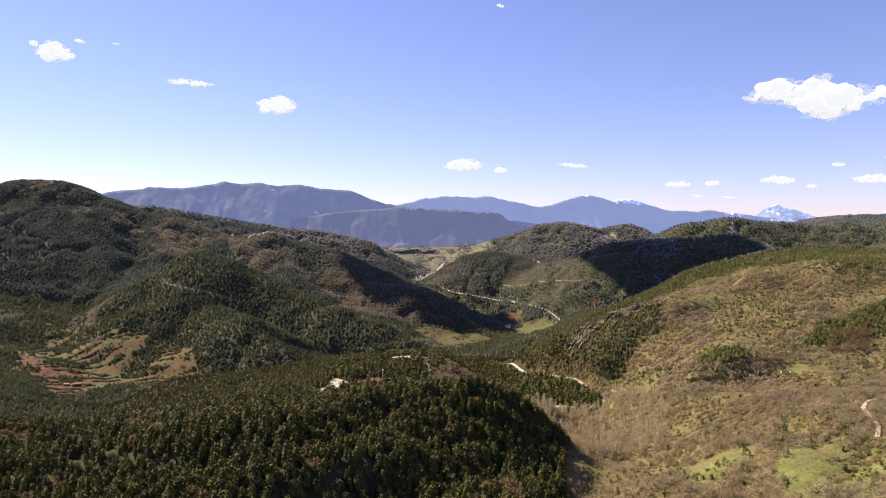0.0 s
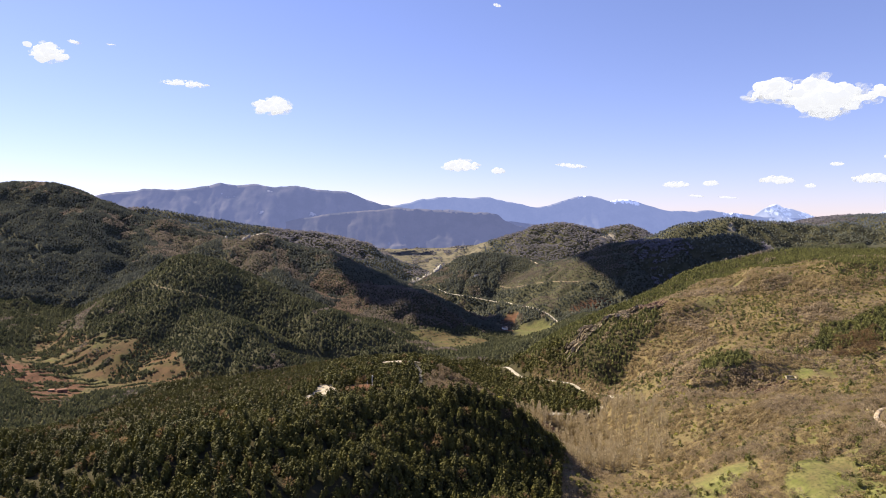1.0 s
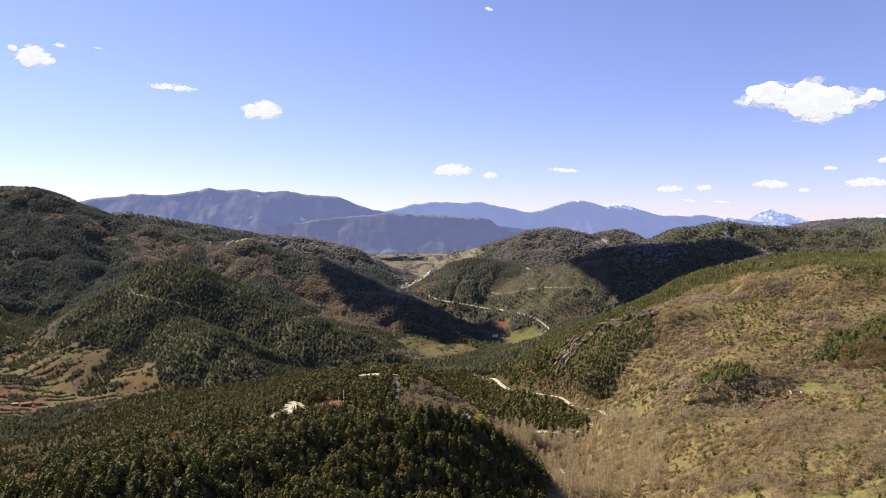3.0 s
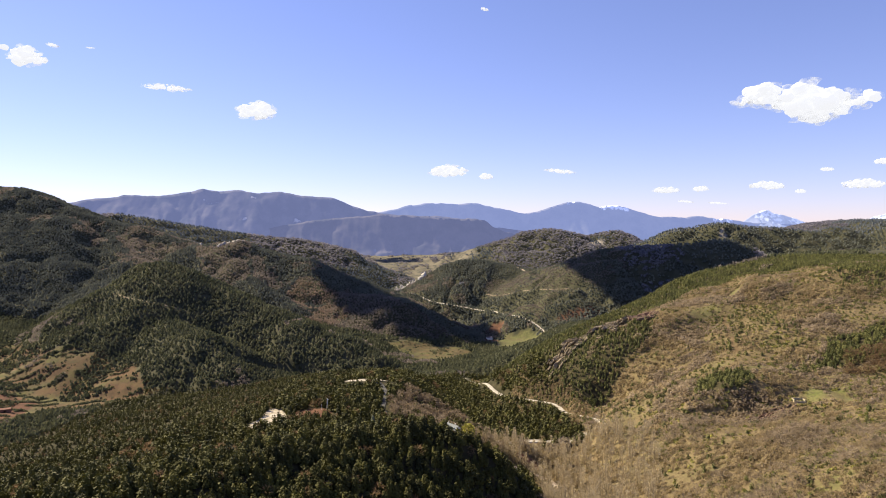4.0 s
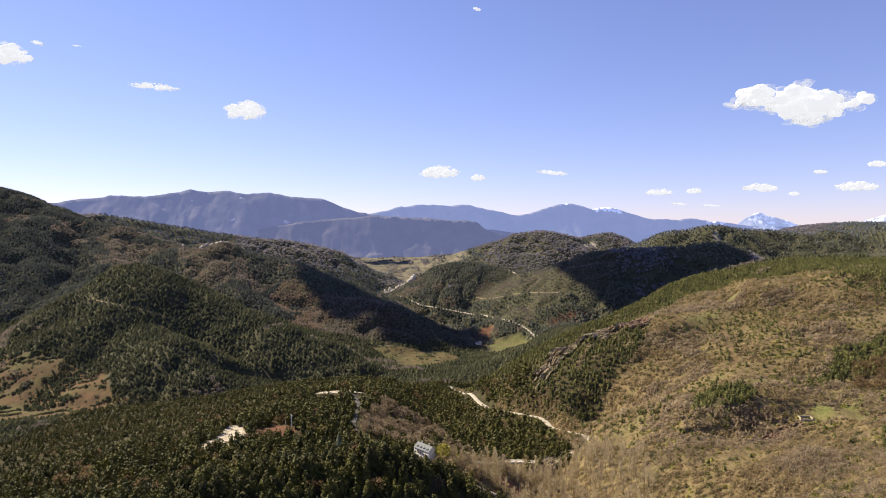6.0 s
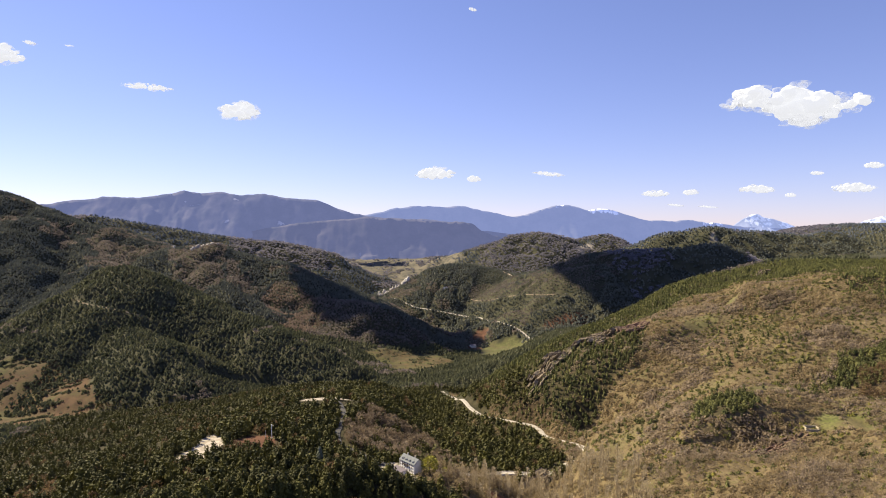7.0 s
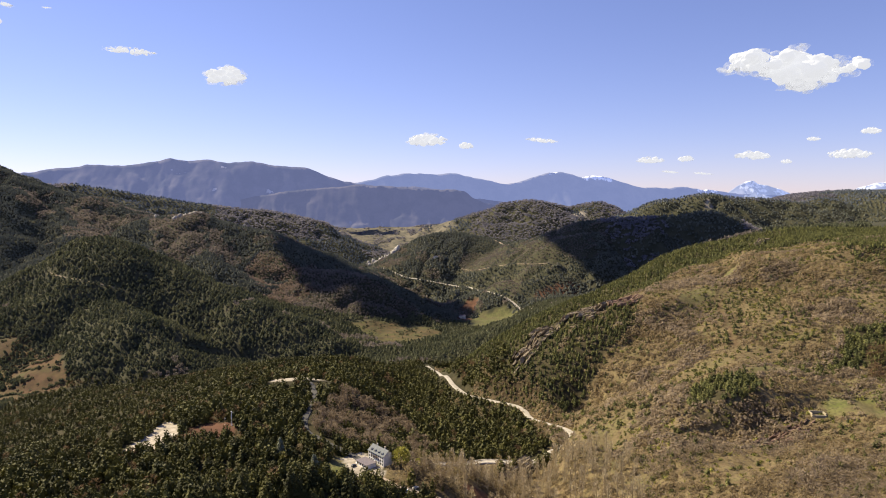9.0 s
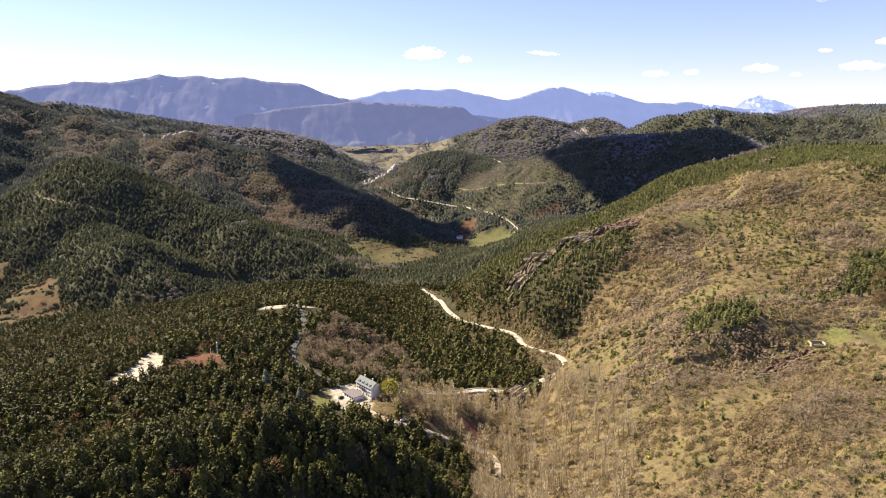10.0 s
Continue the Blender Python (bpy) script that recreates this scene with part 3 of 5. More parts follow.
# ---- roads ----
def part(name, verts, faces, mat, parent=None, label="", smooth=False):
    ob = new(name, mesh_from(name, verts, faces, mat, smooth))
    if parent:
        ob.parent = parent
    if label:
        ob["label"] = label
    return ob


def ribbon(pts, z, wide, lift=0.25, skirt=2.0, inset=0.4):
    """A road with sloped shoulders, as quads."""
    d = np.gradient(pts, axis=0)
    d /= np.linalg.norm(d, axis=1, keepdims=True)
    nrm = np.stack([d[:, 1], -d[:, 0]], 1)
    cols = []
    for off, drop in ((-wide / 2 - skirt * 0.6, -skirt), (-wide / 2, 0), (-wide / 2 + inset, 0.06), (0, 0.12), (wide / 2 - inset, 0.06), (wide / 2, 0), (wide / 2 + skirt * 0.6, -skirt)):
        q = pts + nrm * off
        cols.append(np.column_stack([q, z + lift + drop]))
    v = np.stack(cols, 1)
    n, c = v.shape[:2]
    i = np.arange(n * c).reshape(n, c)
    f = np.stack([i[:-1, :-1], i[:-1, 1:], i[1:, 1:], i[1:, :-1]], -1).reshape(-1, 4)
    return v.reshape(-1, 3), f


for key, mat, text in (("main", ROAD, "pale winding two-lane mountain road along the valley"), ("hill", SHADED_TARMAC, "narrow shaded road climbing from the inn through pines"),
                       ("track", DIRT, "pale dirt track along the stream"), ("far", ROAD, "pale road crossing the lower valley"), ("farm", DIRT, "narrow dirt farm track over the meadow"),
                       ("dome", TRACK_DIRT, "pale forest track cut across a pine-clad hill"), ("pass", DIRT, "pale track over a scrubby saddle"), ("ledge", TRACK_DIRT, "pale broken track along a scrubby hillside")):
    pts, wide = ROADS[key]
    road = part("road", *ribbon(pts, BED[key], wide), mat)
    tagged(road, text, "road", kind="structure")


# ---- far ranges and clouds ----
MID = Vector((49.0, 148.0, 233.5))      # the middle of the way
MID_TURN = (-1.40, -1.83)               # its yaw and pitch


def toward(u, v, far):
    """The place at that distance ahead of the middle of the way, u and v being its sideways and upward slopes from the line of sight."""
    yaw, pitch = radians(MID_TURN[0]), radians(MID_TURN[1])
    ahead = Vector((-math.sin(yaw) * math.cos(pitch), math.cos(yaw) * math.cos(pitch), math.sin(pitch)))
    right = Vector((math.cos(yaw), math.sin(yaw), 0))
    return MID + far * (ahead + float(u) * right + float(v) * right.cross(ahead))


def range_material(name, low, high, haze, glow, snow=None):
    """Far slopes: wooded and bare patches, with blue haze painted on as emission."""
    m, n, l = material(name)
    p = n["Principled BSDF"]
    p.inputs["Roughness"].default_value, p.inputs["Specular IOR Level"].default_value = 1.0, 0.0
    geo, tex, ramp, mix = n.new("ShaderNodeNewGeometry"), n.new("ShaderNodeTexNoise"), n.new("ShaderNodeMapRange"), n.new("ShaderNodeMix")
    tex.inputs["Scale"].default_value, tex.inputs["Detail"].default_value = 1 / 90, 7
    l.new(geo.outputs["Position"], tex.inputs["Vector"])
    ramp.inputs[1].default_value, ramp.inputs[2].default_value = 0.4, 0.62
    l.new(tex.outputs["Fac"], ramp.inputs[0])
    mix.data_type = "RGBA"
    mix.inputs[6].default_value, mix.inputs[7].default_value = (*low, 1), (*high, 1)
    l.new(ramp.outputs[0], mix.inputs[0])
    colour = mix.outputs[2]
    if snow:
        at = n.new("ShaderNodeAttribute")
        at.attribute_name = "snow"
        t2, r2, mul, m2 = n.new("ShaderNodeTexNoise"), n.new("ShaderNodeMapRange"), n.new("ShaderNodeMath"), n.new("ShaderNodeMix")
        t2.inputs["Scale"].default_value, t2.inputs["Detail"].default_value = 1 / 28, 6
        l.new(geo.outputs["Position"], t2.inputs["Vector"])
        mul.operation = "ADD"
        l.new(at.outputs["Fac"], mul.inputs[0])
        l.new(t2.outputs["Fac"], mul.inputs[1])
        r2.inputs[1].default_value, r2.inputs[2].default_value = 1.0, 1.12
        l.new(mul.outputs[0], r2.inputs[0])
        m2.data_type = "RGBA"
        l.new(r2.outputs[0], m2.inputs[0])
        l.new(colour, m2.inputs[6])
        m2.inputs[7].default_value = (*snow, 1)
        colour = m2.outputs[2]
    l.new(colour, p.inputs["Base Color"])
    # this glow stands in for the blue air before the slopes
    p.inputs["Emission Color"].default_value, p.inputs["Emission Strength"].default_value = (*haze, 1), glow
    return m


def far_range(name, label, crest, far, depth, base, mat, seed, gullies=1.0, snow=()):
    """A mountain range: its crest as (u, v) slopes, its front falling over depth metres to the height base."""
    u = np.array([c[0] for c in crest])
    v = np.array([c[1] for c in crest])
    n, rows = 420, 46
    uu = np.linspace(u[0], u[-1], n)
    vv = np.interp(uu, u, v)
    for _ in range(3):
        vv[1:-1] = 0.25 * vv[:-2] + 0.5 * vv[1:-1] + 0.25 * vv[2:]
    top = np.array([toward(a, b, far) for a, b in zip(uu, vv)])
    top[:, 2] += 5.0 * fbm(top[:, 0], top[:, 0] * 0, 80, 4, seed)
    verts = np.zeros((rows, n, 3))
    white = np.zeros((rows, n))
    for k in range(rows):
        s = k / (rows - 4)
        if s <= 1:
            y = top[:, 1] - depth * s
            fall = s ** 0.85
            z = top[:, 2] * (1 - fall) + base * fall
            rib = fbm(top[:, 0] + 90 * fbm(top[:, 0], y, 260, 2, seed + 3) + 0.35 * (y - top[:, 1]), y * 0.8, 230, 5, seed + 7, 0.5)
            z = z + gullies * (80 * rib - 46 * np.clip(1 - np.abs(fbm(top[:, 0] + 0.5 * y, y * 0.5, 260, 3, seed + 17)) / 0.5, 0, 1) ** 2) * (s * (1 - s) * 4) ** 0.6 * 0.8
        else:
            y, z = top[:, 1] + 40 * (k - rows + 4), top[:, 2] - 60 * (k - rows + 4)
        verts[k] = np.stack([top[:, 0], y, z], 1)
        for a, b, h0, h in snow:
            white[k] = np.maximum(white[k], 0.62 * np.clip(1.6 - 1.6 * np.abs((uu - a) / b), 0, 1) * np.clip(1.15 - (s - h0) / h, 0, 1) * (s >= h0))
    order = list(range(rows - 4, -1, -1)) + list(range(rows - 3, rows))
    verts, white = verts[order], white[order]
    i = np.arange(rows * n).reshape(rows, n)
    f = np.stack([i[:-1, :-1], i[:-1, 1:], i[1:, 1:], i[1:, :-1]], -1).reshape(-1, 4)
    ob = part(name, verts.reshape(-1, 3), f, mat, smooth=True)
    at = ob.data.attributes.new("snow", "FLOAT", "POINT")
    at.data.foreach_set("value", white.ravel().astype(np.float32))
    tagged(ob, label, "mountains", kind="structure")
    return ob


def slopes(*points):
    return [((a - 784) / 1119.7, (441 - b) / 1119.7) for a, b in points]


BLUE_RANGE = range_material("haze-glowing wooded range", (0.035, 0.038, 0.046), (0.08, 0.075, 0.08), (0.19, 0.225, 0.43), 0.325, (0.32, 0.30, 0.30))
SHELF_RANGE = range_material("haze-glowing wooded shelf", (0.035, 0.037, 0.043), (0.075, 0.068, 0.07), (0.19, 0.22, 0.41), 0.295, (0.30, 0.28, 0.28))
PALE_RANGE = range_material("haze-glowing pale range", (0.05, 0.055, 0.06), (0.10, 0.095, 0.09), (0.30, 0.37, 0.70), 0.335, (0.85, 0.87, 0.9))
SNOW_RANGE = range_material("haze-glowing snowy range", (0.16, 0.17, 0.2), (0.25, 0.26, 0.3), (0.36, 0.44, 0.74), 0.345, (0.62, 0.64, 0.68))
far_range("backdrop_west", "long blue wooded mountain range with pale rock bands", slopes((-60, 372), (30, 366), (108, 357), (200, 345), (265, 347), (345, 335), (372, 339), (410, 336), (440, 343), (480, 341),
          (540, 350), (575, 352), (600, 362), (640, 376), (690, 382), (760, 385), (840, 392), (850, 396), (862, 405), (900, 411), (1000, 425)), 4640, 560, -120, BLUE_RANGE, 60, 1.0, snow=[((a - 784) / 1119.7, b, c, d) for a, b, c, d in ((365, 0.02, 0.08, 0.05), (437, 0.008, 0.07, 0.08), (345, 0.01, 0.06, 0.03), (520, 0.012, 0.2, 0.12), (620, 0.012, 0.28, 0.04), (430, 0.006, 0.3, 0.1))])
far_range("backdrop_shelf", "lower haze-glowing wooded shelf with a flat cliffed top", slopes((250, 452), (330, 436), (420, 416), (500, 398), (586, 387), (658, 382), (730, 386), (800, 390), (846, 393), (852, 397), (862, 406), (918, 423), (980, 436)),
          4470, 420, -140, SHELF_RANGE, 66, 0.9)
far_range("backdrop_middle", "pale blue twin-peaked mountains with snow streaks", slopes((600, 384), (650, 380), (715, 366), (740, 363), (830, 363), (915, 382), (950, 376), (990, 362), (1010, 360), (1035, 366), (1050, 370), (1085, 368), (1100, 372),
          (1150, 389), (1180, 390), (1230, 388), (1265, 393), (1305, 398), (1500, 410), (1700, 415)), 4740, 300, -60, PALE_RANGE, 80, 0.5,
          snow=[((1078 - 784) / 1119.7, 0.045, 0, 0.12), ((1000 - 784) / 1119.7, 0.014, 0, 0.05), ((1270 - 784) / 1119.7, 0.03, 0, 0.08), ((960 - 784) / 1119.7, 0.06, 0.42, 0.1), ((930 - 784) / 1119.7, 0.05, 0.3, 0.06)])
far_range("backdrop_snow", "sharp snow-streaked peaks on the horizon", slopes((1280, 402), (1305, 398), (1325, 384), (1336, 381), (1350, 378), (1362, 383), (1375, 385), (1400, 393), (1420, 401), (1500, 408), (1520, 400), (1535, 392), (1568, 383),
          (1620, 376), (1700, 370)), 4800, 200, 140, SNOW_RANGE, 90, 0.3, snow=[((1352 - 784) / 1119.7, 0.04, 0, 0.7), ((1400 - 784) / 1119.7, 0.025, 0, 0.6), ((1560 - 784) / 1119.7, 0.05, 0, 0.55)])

# clouds: heaps of small puffs, part of their brightness added as emission
CLOUD = plain("self-lit cloud vapour", (0.17, 0.17, 0.17), (0.2, 0.2, 0.2), 60, 1.0, spread=(0.3, 0.7))
cp = CLOUD.node_tree.nodes["Principled BSDF"].inputs
cp["Specular IOR Level"].default_value = 0
cp["Emission Color"].default_value, cp["Emission Strength"].default_value = (0.96, 0.97, 1, 1), 0.38
WISP, wn2, wl2 = material("self-lit thin vapour")
wmix, wtr, wdf, wtl = wn2.new("ShaderNodeMixShader"), wn2.new("ShaderNodeBsdfTransparent"), wn2.new("ShaderNodeBsdfDiffuse"), wn2.new("ShaderNodeBsdfTranslucent")
wm2, wem, wm3 = wn2.new("ShaderNodeMixShader"), wn2.new("ShaderNodeEmission"), wn2.new("ShaderNodeAddShader")
# added glow in place of light scattered through the wisps
wem.inputs[0].default_value, wem.inputs[1].default_value = (0.96, 0.97, 1, 1), 0.27
wdf_tone = (0.28, 0.28, 0.28, 1)
wdf.inputs[0].default_value = wtl.inputs[0].default_value = wdf_tone
wl2.new(wdf.outputs[0], wm2.inputs[1])
wl2.new(wtl.outputs[0], wm2.inputs[2])
wgeo, wtex, wramp = wn2.new("ShaderNodeNewGeometry"), wn2.new("ShaderNodeTexNoise"), wn2.new("ShaderNodeMapRange")
wtex.inputs["Scale"].default_value, wtex.inputs["Detail"].default_value = 1 / 45, 5
wl2.new(wgeo.outputs["Position"], wtex.inputs["Vector"])
wramp.inputs[1].default_value, wramp.inputs[2].default_value, wramp.inputs[4].default_value = 0.40, 0.66, 0.42
wl2.new(wtex.outputs["Fac"], wramp.inputs[0])
wl2.new(wramp.outputs[0], wmix.inputs[0])
wl2.new(wtr.outputs[0], wmix.inputs[1])
wl2.new(wm2.outputs[0], wm3.inputs[0])
wl2.new(wem.outputs[0], wm3.inputs[1])
wl2.new(wm3.outputs[0], wmix.inputs[2])
wl2.new(wmix.outputs[0], wn2["Material Output"].inputs["Surface"])


def ball(sub):
    bm = bmesh.new()
    bmesh.ops.create_icosphere(bm, subdivisions=sub, radius=1)
    bm.verts.ensure_lookup_table()
    v = np.array([x.co[:] for x in bm.verts])
    f = np.array([[x.index for x in q.verts] for q in bm.faces])
    bm.free()
    return v, f


BALL1, BALL2, BALL3 = ball(1), ball(2), ball(3)


def puffs(rng, places, radii, ballset, rough):
    v0, f0 = ballset
    vs, fs, k = [], [], 0
    for p, r in zip(places, radii):
        o = Vector(rng.uniform(-90, 90, 3))
        d = np.array([noise.fractal(Vector(q) * 1.3 + o, 0.75, 2.1, 5) for q in v0])
        vs.append(p + v0 * r * (1 + rough * d)[:, None])
        fs.append(f0 + k)
        k += len(v0)
    return np.concatenate(vs), np.concatenate(fs)


def cloud(centre, wide, high, seed, profile, depth=None, label="small white fair-weather cumulus cloud", dense=1.0):
    """profile(s): the top and the bottom of the cloud, -1 to 1, at s from -1 to 1 along it."""
    rng = np.random.default_rng(seed)
    big = high > 120
    count = int(np.clip(30 * wide / max(high, 1), 26, 90) * dense)
    s = rng.uniform(-0.9, 0.9, count)
    tops = np.array([profile(a)[0] for a in s]) * 0.8
    lows = np.array([profile(a)[1] for a in s]) * 0.8
    h = lows + (tops - lows) * rng.uniform(0.08, 0.92, count)
    thick = np.maximum(tops - lows, 0.15)
    r = high / 2 * thick * rng.uniform(0.17, 0.36, count) * dense ** 0.3
    place = np.stack([s * wide / 2, rng.normal(0, 0.25, count) * (depth or high), h * high / 2], 1) + np.array(centre)
    v, f = puffs(rng, place, np.stack([r * 1.3, r, r * 0.9], 1), BALL3 if wide > 600 and dense == 1 else BALL2, 0.38)
    body = part("cloud", v, f, CLOUD, smooth=True)
    tagged(body, label, "cloud", kind="stuff")
    # thin, torn edges
    m = int(0.8 * count)
    s = rng.uniform(-1.02, 1.02, m)
    t = np.array([profile(max(-0.97, min(0.97, a))) for a in s])
    mixed = rng.beta(0.2, 0.2, m)
    edge = (t[:, 1] + (t[:, 0] - t[:, 1]) * mixed) * rng.uniform(0.82, 1.04, m)
    r = high / 2 * rng.uniform(0.08, 0.27, m)
    place = np.stack([s * wide / 2, rng.normal(0, 0.25, m) * 0.6 * (depth or high), edge * high / 2], 1) + np.array(centre)
    v, f = puffs(rng, place, np.stack([r * 1.6, r, r * 0.75], 1), BALL2 if big else BALL1, 0.4)
    part("wisp", v, f, WISP, body, "thin translucent vapour", smooth=True)


def heap(a):
    return (0.9 * (1 - a * a) ** 0.6, -0.55 * (1 - a * a) ** 0.4)


def long_heap(a):
    edge = (1 - abs(a) ** 5)
    return (edge * (0.62 + 0.16 * math.sin(8 * a + 1) - 0.22 * a), edge * (-0.12 - 0.8 * math.exp(-((a - 0.12) / 0.38) ** 2) - 0.25 * max(0, a)))


def streak(a):
    return (0.5 * (1 - abs(a) ** 2.5) - 0.35 * a, -0.45 * (1 - abs(a) ** 2.5) - 0.35 * a)


for k, (x, y, w, h, shape) in enumerate([(1420, 185, 246, 84, long_heap), (440, 198, 64, 42, heap), (277, 153, 88, 22, streak), (26, 98, 58, 44, heap), (783, 307, 66, 28, heap),
                                         (850, 316, 24, 15, heap), (982, 307, 54, 15, streak), (1170, 342, 48, 14, heap), (1232, 340, 28, 13, heap), (1350, 335, 62, 19, heap), (1520, 333, 74, 22, heap),
                                         (1556, 293, 34, 15, heap), (1455, 306, 24, 9, heap), (1262, 365, 34, 8, streak), (1205, 362, 28, 8, streak), (1408, 345, 18, 10, heap), (848, 17, 14, 10, streak),
                                         (75, 76, 22, 12, streak), (143, 81, 16, 5, streak)]):
    c = toward((x - 784) / 1119.7, (441 - y) / 1119.7, 4640)
    cloud(c, w / 1119.7 * 4640, h / 1119.7 * 4640, 300 + k, shape)
# the two clouds, above the view, that shade the hills down the valley
TO_SUN = Vector((math.sin(az) * math.cos(el), math.cos(az) * math.cos(el), math.sin(el)))
for k, (ground_at, w, h, deep) in enumerate([((850, 2260, 100), 660, 300, 520), ((-10, 2130, -60), 400, 150, 300)]):
    c = Vector(ground_at) + TO_SUN * ((1700 - ground_at[2]) / TO_SUN.z)
    cloud(c, w, h, 400 + k, heap, deep, "broad white cumulus cloud high over the valley", 3.0)


# ---- trees and scrub ----
def tuft(rng, centre, out, size, count):
    """Pointed sprays that lie over the crown at one place."""
    tris = []
    out = out / np.linalg.norm(out)
    for _ in range(count):
        n = out + rng.normal(0, 0.38, 3)
        n /= np.linalg.norm(n)
        t = rng.normal(0, 1, 3) + np.array([0, 0, 0.5])
        t -= n * (t @ n)
        t /= np.linalg.norm(t) + 1e-9
        side = np.cross(n, t)
        c = centre + rng.normal(0, 0.3, 3) * size
        tris.append([c + side * size * 0.55 - t * size * 0.5 - n * size * 0.15, c - side * size * 0.55 - t * size * 0.5 - n * size * 0.15, c + t * size * rng.uniform(0.8, 1.3) + n * size * 0.35])
    return tris


def conifer(seed, tufts, per, base=0.2, wide=0.23, size=0.13, point=0.8):
    """A conifer one metre high: its crown as triangles."""
    rng, tris = np.random.default_rng(seed), []
    lean = rng.normal(0, 0.03, 2)
    for k in range(tufts):
        s = (k + rng.uniform(0, 1)) / tufts
        z = base + (1 - base) * (1 - (1 - s) ** 0.75) * 0.97
        r = wide * (1 - (z - base) / (1 - base)) ** point * (0.55 + 0.5 * rng.random()) * min(1, 0.55 + 3.0 * (z - base)) + 0.012
        a = k * 2.39996 + rng.uniform(-0.4, 0.4)
        out = np.array([math.cos(a), math.sin(a), 0.35 + 0.9 * s])
        tris += tuft(rng, np.array([r * math.cos(a) + lean[0] * z, r * math.sin(a) + lean[1] * z, z]), out, size * (1.15 - 0.45 * s), per)
    return np.array(tris)


def spire(seed, sprays, wide=0.17, broad=0.75):
    """A far conifer one metre high: long ragged sprays that lean to its tip."""
    rng, tris = np.random.default_rng(seed), []
    for k in range(sprays):
        a = k * 2.39996 + rng.uniform(-0.3, 0.3)
        low, high = rng.uniform(0.02, 0.5), rng.uniform(0.72, 1.0)
        r = wide * (1.15 - low) * rng.uniform(0.8, 1.2)
        out, side = np.array([math.cos(a), math.sin(a), 0]), np.array([-math.sin(a), math.cos(a), 0])
        w = broad * r
        up = np.array([0, 0, 1.0])
        tris.append([out * r - side * w + up * low, out * r * 1.05 + side * w + up * (low + rng.uniform(-0.05, 0.08)), out * 0.15 * r + up * high])
    return np.array(tris)


def spindle(r0, r1, z0, z1, sides=5, dx=0.0, dy=0.0, x0=0.0, y0=0.0):
    """A tapered stem as triangles."""
    a = np.arange(sides) * 2 * math.pi / sides
    lo = np.stack([x0 + r0 * np.cos(a), y0 + r0 * np.sin(a), np.full(sides, z0)], 1)
    hi = np.stack([x0 + dx + r1 * np.cos(a), y0 + dy + r1 * np.sin(a), np.full(sides, z1)], 1)
    out = []
    for k in range(sides):
        j = (k + 1) % sides
        out += [[lo[k], lo[j], hi[j]], [lo[k], hi[j], hi[k]]]
    return np.array(out)


def broadleaf(seed, twigs, base=0.18, wide=0.34, length=0.2, thin=0.16, rise=0.7, low=0.0):
    """A leafless or budding crown one metre high: sprays of twigs in a rounded head."""
    rng, tris = np.random.default_rng(seed), []
    for k in range(twigs):
        a, s = k * 2.39996, rng.random()
        z = base + (1 - base - 0.08) * s
        prof = math.sin(math.pi * min(0.97, 0.2 + 0.75 * s)) ** 0.7
        r = wide * prof * math.sqrt(rng.uniform(0.15, 1))
        d = np.array([math.cos(a), math.sin(a), rise]) + rng.normal(0, 0.4, 3)
        d /= np.linalg.norm(d)
        side = np.cross(d, rng.normal(0, 1, 3))
        side /= np.linalg.norm(side) + 1e-9
        c = np.array([r * math.cos(a), r * math.sin(a), max(z, low)])
        tris.append([c - side * length * thin, c + side * length * thin, c + d * length * rng.uniform(0.7, 1.3)])
    return np.array(tris)


def shrub(seed, sprays, length=0.5, thin=0.14):
    """A leafless bush one metre high: a low dome of upright sprays."""
    rng, tris = np.random.default_rng(seed), []
    for k in range(sprays):
        a = k * 2.39996
        r = 0.8 * math.sqrt((k + 0.5) / sprays)
        d = np.array([math.cos(a) * r * 0.9, math.sin(a) * r * 0.9, 1.0]) + rng.normal(0, 0.3, 3)
        d /= np.linalg.norm(d)
        side = np.cross(d, rng.normal(0, 1, 3))
        side /= np.linalg.norm(side) + 1e-9
        c = np.array([r * math.cos(a), r * math.sin(a), (0.62 - 0.5 * r * r) * rng.uniform(0.2, 1)])
        w = length * thin * rng.uniform(0.7, 1.4)
        tris.append([c - side * w, c + side * w, c + d * length * rng.uniform(0.6, 1.1)])
    return np.array(tris)


def bush(seed, sprays, size=0.42):
    """A leafy round bush one metre high."""
    rng, tris = np.random.default_rng(seed), []
    for k in range(sprays):
        a, z = k * 2.39996, 0.9 * (k + 0.5) / sprays
        r = 0.7 * math.sqrt(max(0.02, 1 - z * z)) * rng.uniform(0.6, 1)
        out = np.array([math.cos(a) * 0.9, math.sin(a) * 0.9, 0.35 + z])
        tris += tuft(rng, np.array([r * math.cos(a), r * math.sin(a), z * 0.75]), out, size, 2)
    return np.array(tris)


